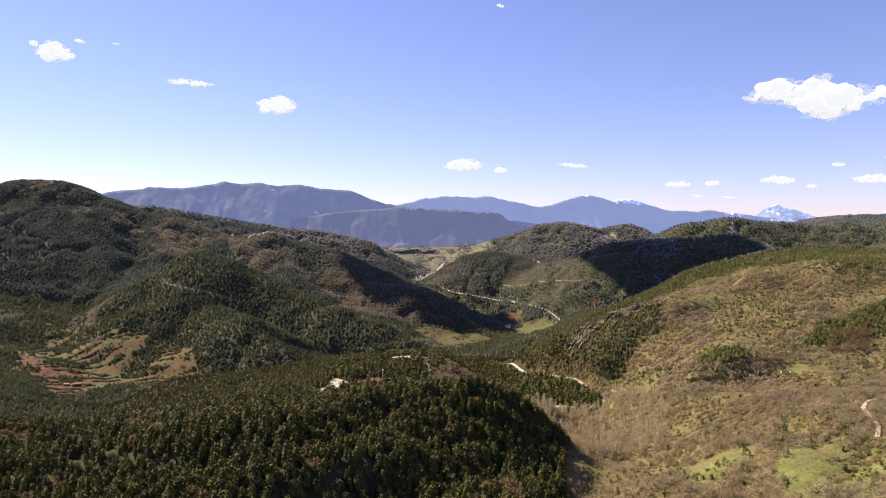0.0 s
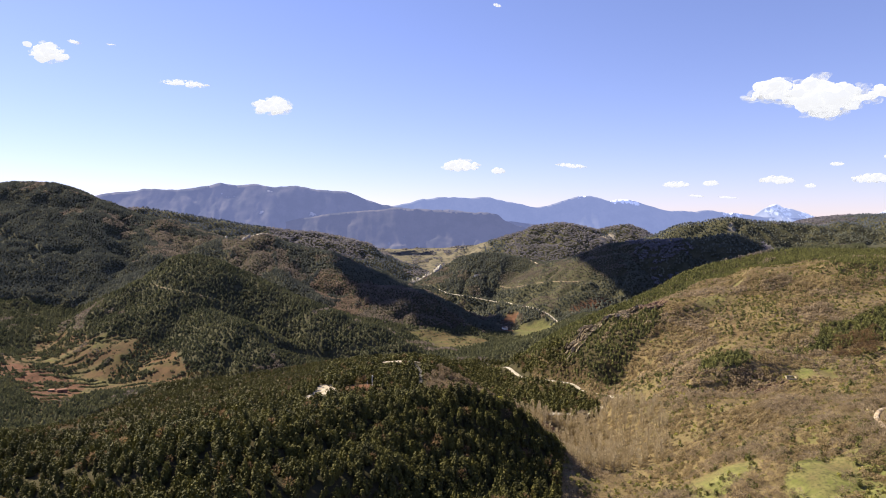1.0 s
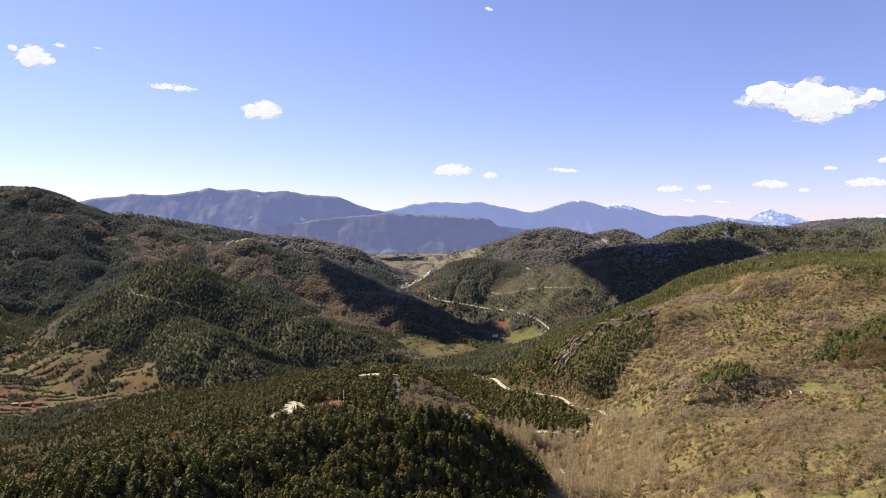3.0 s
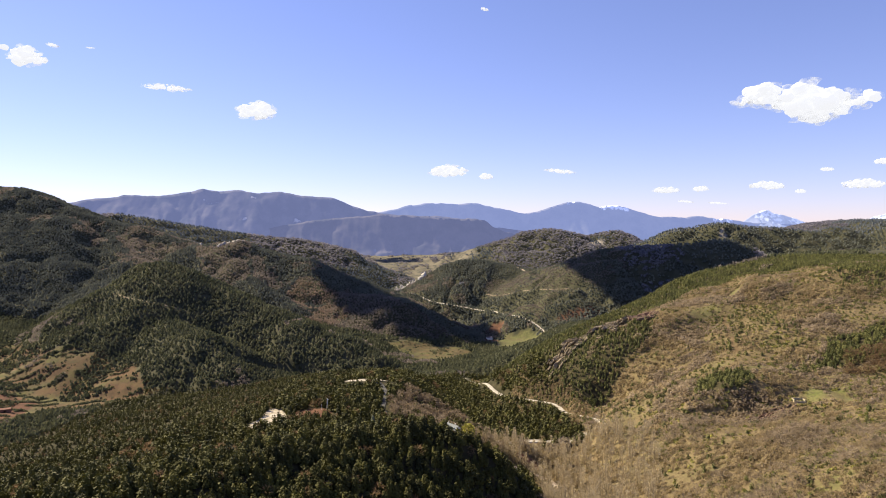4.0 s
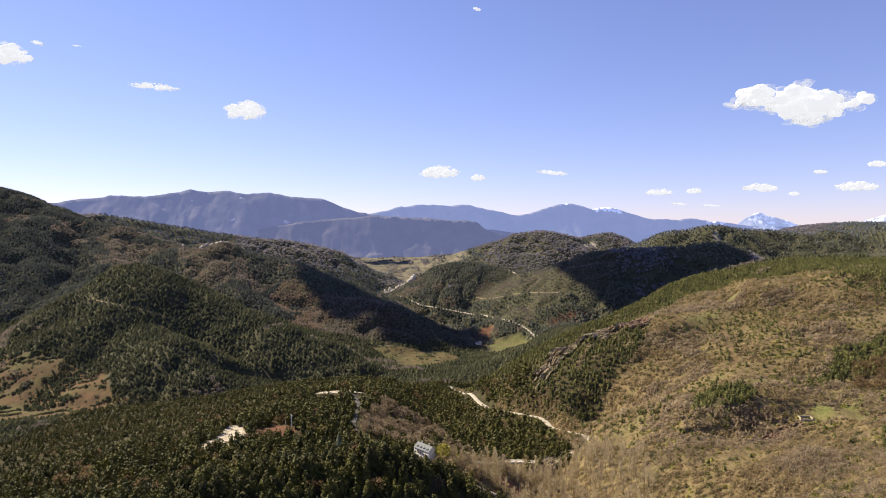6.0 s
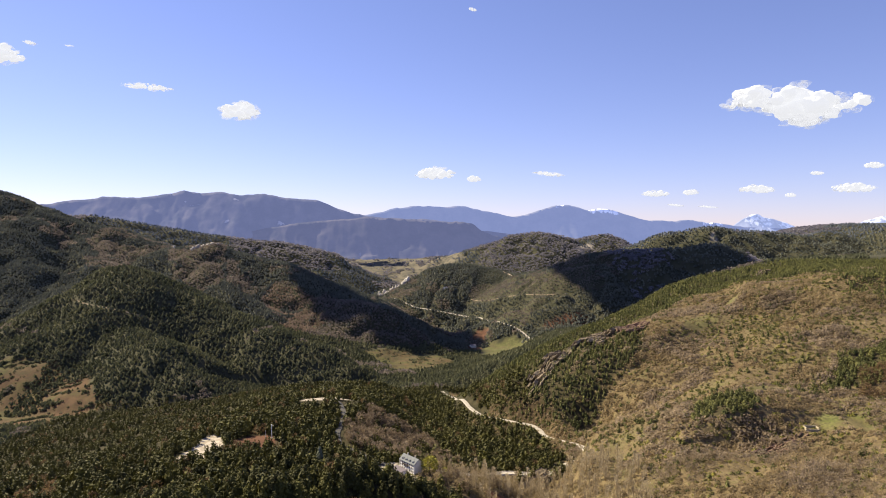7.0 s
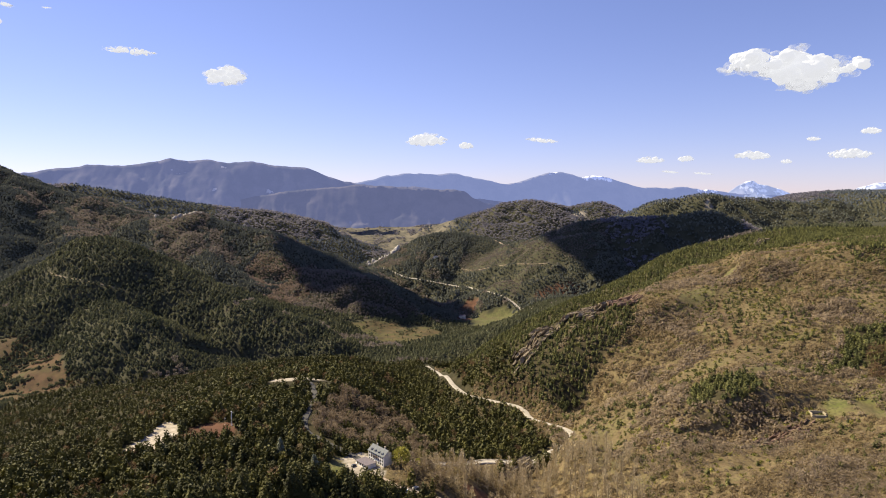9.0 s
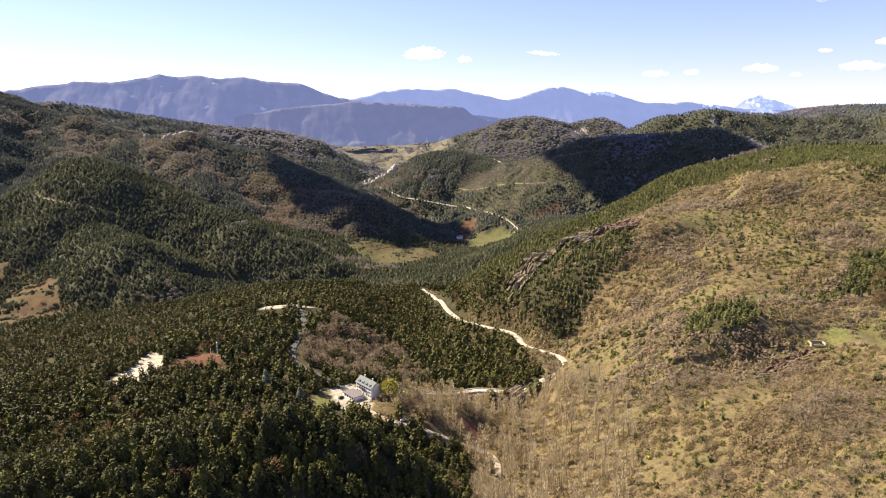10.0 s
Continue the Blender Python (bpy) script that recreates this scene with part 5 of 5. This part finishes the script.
def window(parent, wx, wz, wide=1.1, high=1.5, y=-5.35):
    w = boxes("window", [(wx - wide / 2 - 0.1, wx + wide / 2 + 0.1, y - 0.06, y + 0.05, wz - 0.1, wz), (wx - wide / 2 - 0.1, wx + wide / 2 + 0.1, y - 0.06, y + 0.05, wz + high, wz + high + 0.1),
                         (wx - wide / 2 - 0.1, wx - wide / 2, y - 0.06, y + 0.05, wz, wz + high), (wx + wide / 2, wx + wide / 2 + 0.1, y - 0.06, y + 0.05, wz, wz + high),
                         (wx - 0.03, wx + 0.03, y - 0.05, y + 0.05, wz, wz + high)], FRAME, parent, "dark timber window frame")
    boxes("pane", [(wx - wide / 2, wx + wide / 2, y - 0.02, y + 0.02, wz, wz + high)], GLASS, w, "dark glass")
    return w


inn = new("inn")
L, D, E = 10.4, 5.35, 8.2
boxes("wall", [(-L, L, -D, D, -1.5, E)], WALL, inn, "white rendered wall")
prism("gable", [(-D, E), (D, E), (0, E + 3.6)], -L, L, WALL, inn, "white rendered gable")
for side in (-1, 1):
    bm = bmesh.new()
    q = [(-L - 0.5, side * (D + 0.6), E - 0.35), (L + 0.5, side * (D + 0.6), E - 0.35), (L + 0.5, 0, E + 3.75), (-L - 0.5, 0, E + 3.75)]
    lo = [bm.verts.new(p) for p in q]
    hi = [bm.verts.new((p[0], p[1], p[2] + 0.22)) for p in q]
    bm.faces.new(hi)
    bm.faces.new(lo[::-1])
    for k in range(4):
        bm.faces.new((lo[k], lo[(k + 1) % 4], hi[(k + 1) % 4], hi[k]))
    bmesh.ops.recalc_face_normals(bm, faces=bm.faces[:])
    from_bm("roof", bm, SLATE, inn, "grey slate roof slope")
for k in range(4):
    cx = -7.2 + 4.8 * k
    d = prism("dormer", [(-D + 0.7, E + 0.2), (-D + 0.7, E + 1.9), (-1.6, E + 1.9), (-1.6, E + 0.2)], cx - 0.75, cx + 0.75, WALL, inn, "white dormer")
    boxes("dormer_roof", [(cx - 0.95, cx + 0.95, -D + 0.45, -1.5, E + 1.9, E + 2.1)], SLATE, d, "grey slate dormer roof")
    boxes("pane", [(cx - 0.5, cx + 0.5, -D + 0.62, -D + 0.72, E + 0.7, E + 1.7)], GLASS, d, "dark glass")
for row, wz in enumerate((0.9, 3.6, 6.1)):
    for k in range(8):
        if not (row == 0 and k in (3, 4)):
            window(inn, -8.75 + 2.5 * k, wz, 1.15, 1.45, -D)
boxes("balcony", [(-5.4, 3.0, -D - 1.1, -D, 5.55, 5.7), (-5.4, 3.0, -D - 1.12, -D - 1.05, 5.7, 6.5)], FRAME, inn, "dark timber balcony")
boxes("door", [(-0.9, 0.9, -D - 0.05, -D + 0.05, -0.2, 2.2)], FRAME, inn, "dark timber door")
for cx in (-6.0, 4.5):
    boxes("chimney", [(cx - 0.5, cx + 0.5, 0.6, 1.5, E + 2.4, E + 4.9), (cx - 0.6, cx + 0.6, 0.5, 1.6, E + 4.9, E + 5.05)], STONE, inn, "stone chimney")
inn.matrix_basis = pose(HOUSE[0], HOUSE[1], HOUSE_Z, 0, 0, -50.3) @ Matrix.Diagonal((0.88, 0.85, 0.9, 1))
tagged(inn, "white three-storey roadside inn with grey slate roof and dormers", "house")

annex = new("annex")
boxes("wall", [(-6.5, 6.5, -4, 4, -1.5, 2.7)], WALL, annex, "white rendered wall")
boxes("roof", [(-7.0, 7.0, -4.5, 4.5, 2.7, 3.0)], MAUVE, annex, "faded mauve roof")
for k in range(4):
    window(annex, -4.5 + 3 * k, 0.9, 1.3, 1.2, -4.0)
nx, ny = -0.77, -0.64
annex.matrix_basis = pose(HOUSE[0] + nx * 11.5 - 1.5, HOUSE[1] + ny * 11.5 + 1.8, HOUSE_Z, 0, 0, -50.3)
tagged(annex, "low flat-roofed annex in front of the inn", "house")


def car(px, py, turn, paint, label, van=False):
    top = new("van" if van else "car")
    hi = 1.95 if van else 1.45
    side = [(-2.15, 0.35), (2.15, 0.35), (2.2, 0.8), (1.9, 0.95), (1.1, 1.0), (0.6, hi), (-1.6, hi), (-2.1, 1.0)] if not van else [(-2.4, 0.4), (2.4, 0.4), (2.45, 1.0), (1.9, 1.15), (1.5, hi), (-2.35, hi)]
    bm = bmesh.new()
    a = [bm.verts.new((x, -0.85, z)) for x, z in side]
    b = [bm.verts.new((x, 0.85, z)) for x, z in side]
    bm.faces.new(a)
    bm.faces.new(b[::-1])
    for k in range(len(a)):
        j = (k + 1) % len(a)
        bm.faces.new((b[k], b[j], a[j], a[k]))
    bmesh.ops.recalc_face_normals(bm, faces=bm.faces[:])
    bmesh.ops.bevel(bm, geom=bm.edges[:], offset=0.08, segments=2, affect="EDGES")
    body = from_bm("body", bm, paint, top)
    for s in (-1, 1):
        boxes("side_window", [(-1.3, 0.5, s * 0.865 - 0.01, s * 0.865 + 0.01, 1.02, hi - 0.12)], GLASS, body, "dark glass")
    boxes("windscreen", [(0.72, 1.0, -0.7, 0.7, 1.05, hi - 0.1)], GLASS, body, "dark glass")
    for wx in (-1.35, 1.35):
        for s in (-1, 1):
            cylinder("wheel", 0.33, 0.33, -0.11, 0.11, RUBBER, top, "", 14, pose(wx, s * 0.82, 0.33, 90, 0, 0))
    top.matrix_basis = pose(px, py, ground_z(px, py) + 0.02, 0, 0, turn)
    return tagged(top, label, "van" if van else "car", group="parked vehicles")


YELLOW = plain("yellow paint", (0.75, 0.62, 0.03), (0.8, 0.68, 0.05), 3, 0.35)
WHITE = plain("white car paint", (0.75, 0.75, 0.75), (0.82, 0.82, 0.82), 3, 0.3)
DARK = plain("dark car paint", (0.02, 0.025, 0.035), (0.05, 0.05, 0.06), 3, 0.3)
car(86, 642, 20, YELLOW, "bright yellow van parked by the stream track", True)
car(72, 643, 35, WHITE, "white van parked by the stream track", True)
car(78, 652, 30, WHITE, "white car parked by the stream track")
car(110, 641, 10, DARK, "dark car parked by the stream track")
for k, (px, py) in enumerate(((37, 684), (34, 679), (42, 662), (47, 657))):
    car(px, py, 40 + 9 * k, DARK if k % 2 else WHITE, "dark car on the inn forecourt" if k % 2 else "white car on the inn forecourt")

# masts by the car park
for px, py, tall, r, text in ((-72, 750, 11.5, 0.45, "tall white mast on the bare ground by the car park"), (-78, 752, 6.0, 0.14, "slim grey pole beside the white mast")):
    mast = new("mast")
    cylinder("shaft", r, r * 0.8, 0, tall, STEEL, mast, "", 14)
    cylinder("base", r * 1.9, r * 1.9, -0.5, 0.35, STONE, mast, "", 14)
    boxes("arm", [(-0.08, 1.2 * r * 3, -0.08, 0.08, tall - 0.8, tall - 0.6), (-r, r, -r, r, tall, tall + 0.25)], STEEL, mast)
    mast.matrix_basis = pose(px, py, ground_z(px, py), 0, 0, 30)
    tagged(mast, text, "pole", group="masts")

# roofless hut on the sunny hill
hut = new("ruined_hut")
boxes("wall", [(-5, 5, -3.2, -2.6, -1.5, 1.1)], BUFF, hut, "buff stone wall")
boxes("wall", [(-5, 5, 2.6, 3.2, -1.5, 2.5)], BUFF, hut, "buff stone wall")
boxes("wall", [(-5, -4.4, -2.6, 2.6, -1.5, 2.2)], BUFF, hut, "buff stone wall")
boxes("wall", [(4.4, 5, -2.6, 2.6, -1.5, 2.2)], BUFF, hut, "buff stone wall")
# a dark slab across the inside of the hut
boxes("floor", [(-4.4, 4.4, -2.6, 2.6, -1.0, -0.6)], FRAME, hut, "dark floor between the walls")
hut.matrix_basis = pose(371, 678, ground_z(371, 676) + 0.4, 0, 0, -8)
tagged(hut, "roofless buff stone hut among grass", "ruin")

# old red farm buildings at the foot of the terraces
barn = new("barn")
boxes("wall", [(-8, 8, 3.4, 4, -2, 5), (-8, -7.4, -3.4, 3.4, -2, 5), (7.4, 8, -3.4, 3.4, -2, 5)], RED_WALL, barn, "red earth-brick wall")
boxes("front_wall", [(-8, -2.4, -4, -3.4, -2, 5), (1.6, 8, -4, -3.4, -2, 5), (-2.4, 1.6, -4, -3.4, 3.4, 5)], RED_WALL, barn, "red wall with a wide dark doorway")
prism("roof", [(-4.7, 4.9), (0, 6.9), (4.7, 4.9), (0, 6.5)], -8.6, 8.6, RED_WALL, barn, "red-brown tile roof")
barn.matrix_basis = pose(-716, 1224, ground_z(-716, 1224) + 0.6, 0, 0, 24)
tagged(barn, "old red-brown farm barn at the foot of the terraces", "barn")
shed = new("shed")
boxes("wall", [(-5, 5, 2.2, 2.7, -2, 3.4), (-5, -4.5, -2.2, 2.2, -2, 3.2), (4.5, 5, -2.2, 2.2, -2, 3.2), (-5, 1.5, -2.7, -2.2, -2, 2.9)], BUFF, shed, "pale stone wall")
prism("roof", [(-3.2, 2.9), (3.2, 3.9), (3.2, 3.6), (-3.2, 2.6)], -5.4, 5.4, RED_WALL, shed, "red-brown lean-to roof")
shed.matrix_basis = pose(-738, 1226, ground_z(-738, 1226) + 0.6, 0, 0, 10)
tagged(shed, "pale stone shed with a red lean-to roof beside the barn", "shed")

# farmhouses far down the valley
for px, py, turn, text in ((206, 1998, 20, "cream farmhouse at the edge of the green field"), (150, 2590, 60, "small white house beside the far road")):
    farm = new("farmhouse")
    boxes("wall", [(-8, 8, -5, 5, -2, 5.5)], WALL, farm, "cream wall")
    prism("roof", [(-5.6, 5.4), (0, 8.4), (5.6, 5.4), (0, 7.9)], -8.5, 8.5, MAUVE, farm, "faded tile roof")
    for k in range(4):
        window(farm, -6 + 4 * k, 1.2, 1.2, 1.5, -5.0)
    farm.matrix_basis = pose(px, py, ground_z(px, py), 0, 0, turn)
    tagged(farm, text, "house")

# walls along the road where it crosses the stream
pts, wide = ROADS["main"]
i0 = [k for k in range(len(pts)) if 92 < pts[k, 0] < 172 and pts[k, 1] < 748]
for side in (-1, 1):
    p, z = pts[i0], BED["main"][i0]
    d = np.gradient(p, axis=0)
    d /= np.linalg.norm(d, axis=1, keepdims=True)
    q = p + side * (wide / 2 + 0.35) * np.stack([d[:, 1], -d[:, 0]], 1)
    w = np.stack([np.column_stack([q + s * 0.25 * np.stack([d[:, 1], -d[:, 0]], 1), z + h]) for s, h in ((-1, -5), (-1, 0.9), (1, 0.9), (1, -5))], 1)
    n = len(w)
    i = np.arange(n * 4).reshape(n, 4)
    f = np.stack([i[:-1, [0, 1, 2]], i[:-1, [1, 2, 3]], i[1:, [1, 2, 3]], i[1:, [0, 1, 2]]], -1).reshape(-1, 4)
    tagged(part("road_wall", w.reshape(-1, 3), f, STONE), "pale stone retaining wall under the road", "wall", kind="structure")


# ---- rock ----
def slab(rng, size):
    """A broken bedding slab: a box with worn, uneven corners."""
    bm = bmesh.new()
    bmesh.ops.create_cube(bm, size=1)
    bmesh.ops.subdivide_edges(bm, edges=bm.edges[:], cuts=1)
    for v in bm.verts:
        v.co = Vector([c * s * (1 + rng.uniform(-0.22, 0.22)) for c, s in zip(v.co, size)])
    return bm


def outcrop(name, label, a, b, rows, size, mat, seed, tilt=24, apart=3.2):
    """Bedding slabs in rows along the line from a to b, each row standing out of the ground beside the last."""
    rng = np.random.default_rng(seed)
    top = new(name)
    a, b = np.array(a, float), np.array(b, float)
    long = np.linalg.norm(b - a)
    d = (b - a) / long
    across = np.array([-d[1], d[0]])
    bz = ground_z(*a)
    top.matrix_basis = pose(a[0], a[1], bz)
    for r in range(rows):
        s = rng.uniform(0, 0.25) * long
        stop = long * rng.uniform(0.7, 1.0)
        while s < stop:
            n = size[0] * rng.uniform(0.5, 1.3)
            p = a + d * (s + n / 2) + across * ((r - rows / 2) * apart + rng.normal(0, 0.25 * apart))
            s += n * rng.uniform(0.75, 1.25)
            bm = slab(rng, [n, size[1] * rng.uniform(0.6, 1.3), size[2] * rng.uniform(0.7, 1.3)])
            ob = from_bm("slab", bm, mat, top)
            rise = math.degrees(math.atan2(ground_z(*(p + d * n / 2)) - ground_z(*(p - d * n / 2)), n))
            ob.matrix_basis = Matrix.Translation((p[0] - a[0], p[1] - a[1], ground_z(*p) - bz + size[2] * 0.12)) @ pose(0, 0, 0, 0, 0, math.degrees(math.atan2(d[1], d[0])) + rng.normal(0, 9)) @ pose(0, 0, 0, 0, -rise + rng.normal(0, 5), 0) @ pose(0, 0, 0, tilt + rng.normal(0, 8), 0, 0)
    return tagged(top, label, "rocks")


outcrop("rock_outcrop", "tilted grey-brown rock slabs stepping up through pines", (180, 915), (246, 970), 7, (9.5, 2.4, 6.5), ROCK, 1, 30, apart=3.6)
outcrop("rock_outcrop", "pale tilted rock slabs on the hill's skyline", (256, 958), (300, 984), 8, (10, 2.6, 7.5), ROCK, 2, 30, apart=4.8)
outcrop("rock_outcrop", "red sandstone slabs beside the pale outcrop", (300, 960), (342, 976), 8, (9.5, 2.6, 6.5), RED_ROCK, 3, 30, apart=4.4)
outcrop("rock_outcrop", "dark tilted rock slabs below the road bend", (136, 702), (168, 735), 5, (24, 2.2, 6.0), ROCK, 4, 34, apart=3.6)
outcrop("rock_outcrop", "dark rock slabs among pines near the hilltop", (604, 1218), (640, 1240), 4, (9, 2.2, 5.5), ROCK, 8, 30, apart=5.0)
outcrop("rock_outcrop", "reddish rock ledges in the scrub", (306, 640), (364, 669), 6, (5, 1.2, 2.6), RED_ROCK, 5, apart=2.8)
outcrop("rock_outcrop", "pale rock ledges in the scrub", (290, 640), (325, 652), 3, (5, 1.0, 2.0), ROCK, 6, apart=2.6)
outcrop("rock_outcrop", "pale ledges in the scrub below the crest", (330, 500), (352, 540), 3, (5, 1.0, 2.0), ROCK, 7, apart=3.0)


def crag(name, label, spots, mat, seed):
    rng = np.random.default_rng(seed)
    top = new(name)
    o = spots[0]
    oz = ground_z(o[0], o[1])
    top.matrix_basis = pose(o[0], o[1], oz)
    for px, py, r, h in spots:
        v, f = BALL3
        q = v * 1.7 + rng.uniform(-30, 30, 3)
        k = 1 + 0.35 * vnoise(q[:, 0] + q[:, 2], q[:, 1], 3) + 0.22 * vnoise(2.7 * q[:, 0], 2.7 * q[:, 1] + 2 * q[:, 2], 5)
        w = v * k[:, None] * np.array([r, r, h])
        ob = part("boulder", w + np.array([px - o[0], py - o[1], ground_z(px, py) - oz]), f, mat, top)
    return tagged(top, label, "rocks")


rng = np.random.default_rng(77)
crag("crag", "pale limestone crag above the gorge", [(-122 + 13 * k + rng.uniform(-5, 5), 2812 - 3 * k + rng.uniform(-8, 8), rng.uniform(6, 12), rng.uniform(10, 20)) for k in range(11)], LIMESTONE, 8)
crag("crag", "pale boulders on a brown hilltop", [(-722, 2378, 9, 10), (-710, 2392, 8, 10), (-696, 2400, 9, 7), (-680, 2404, 10, 6), (-664, 2406, 9, 6), (-648, 2405, 8, 5), (-812, 2446, 7, 11)], LIMESTONE, 9)


# ---- single trees by the inn ----
def single(name, label, px, py, tall, crown, mat, seed, girth=1.0):
    top = new(name)
    stem = np.concatenate([spindle(0.025, 0.01, 0, 0.6, 7)] + [spindle(0.011, 0.003, 0.25 + 0.05 * k, 0.5 + 0.05 * k, 4, 0.16 * math.cos(2.4 * k), 0.16 * math.sin(2.4 * k)) for k in range(7)])
    part("trunk", stem.reshape(-1, 3), np.arange(3 * len(stem)).reshape(-1, 3), BARK, top, "brown bark")
    part("crown", crown.reshape(-1, 3), np.arange(3 * len(crown)).reshape(-1, 3), mat, top)
    top.matrix_basis = Matrix.LocRotScale((px, py, ground_z(px, py) - 0.2), Euler((0, 0, seed)), Vector((tall * girth, tall * girth, tall)))
    return tagged(top, label, "tree")


single("willow", "yellow-green budding willow beside the inn", 67.5, 680, 13.5, broadleaf(501, 520, 0.1, 0.48, 0.13, 0.35, 0.5), WILLOW, 1)
single("willow", "smaller yellow-green budding tree by the inn", 80, 694, 7, broadleaf(502, 260, 0.12, 0.42, 0.14, 0.35, 0.5), WILLOW, 2)
single("cedar", "tall pale grey-green cedar near the lawn", -20, 690, 15, conifer(503, 220, 4, 0.08, 0.24, 0.07), CEDAR, 3)
single("cedar", "broad pale grey-green cedar near the lawn", 8, 668, 12, conifer(504, 200, 4, 0.06, 0.32, 0.08), CEDAR, 4)
single("spruce", "dark slender spruce behind the inn", 50, 712, 15, conifer(505, 200, 4, 0.06, 0.17, 0.07), NEAR_PINE, 5)
single("spruce", "dark spruce beside the shaded road", -4, 712, 14, conifer(506, 200, 4, 0.06, 0.2, 0.07), NEAR_PINE, 6)
single("blossom_tree", "pale beige leafless tree by the road fork", -8, 700, 7, broadleaf(507, 360, 0.12, 0.42, 0.13, 0.22, 0.5), POPLAR_TWIGS, 7)
for k, (px, py, h) in enumerate(((76, 668, 11), (86, 676, 12), (97, 668, 10), (93, 659, 11), (118, 684, 10), (74, 704, 9), (64, 716, 9), (38, 722, 8))):
    single("bare_tree", "leafless brown broadleaf tree by the stream", px, py, h, broadleaf(520 + k, 420, 0.15, 0.42, 0.16, 0.09, 0.7), TWIGS, 8 + k)
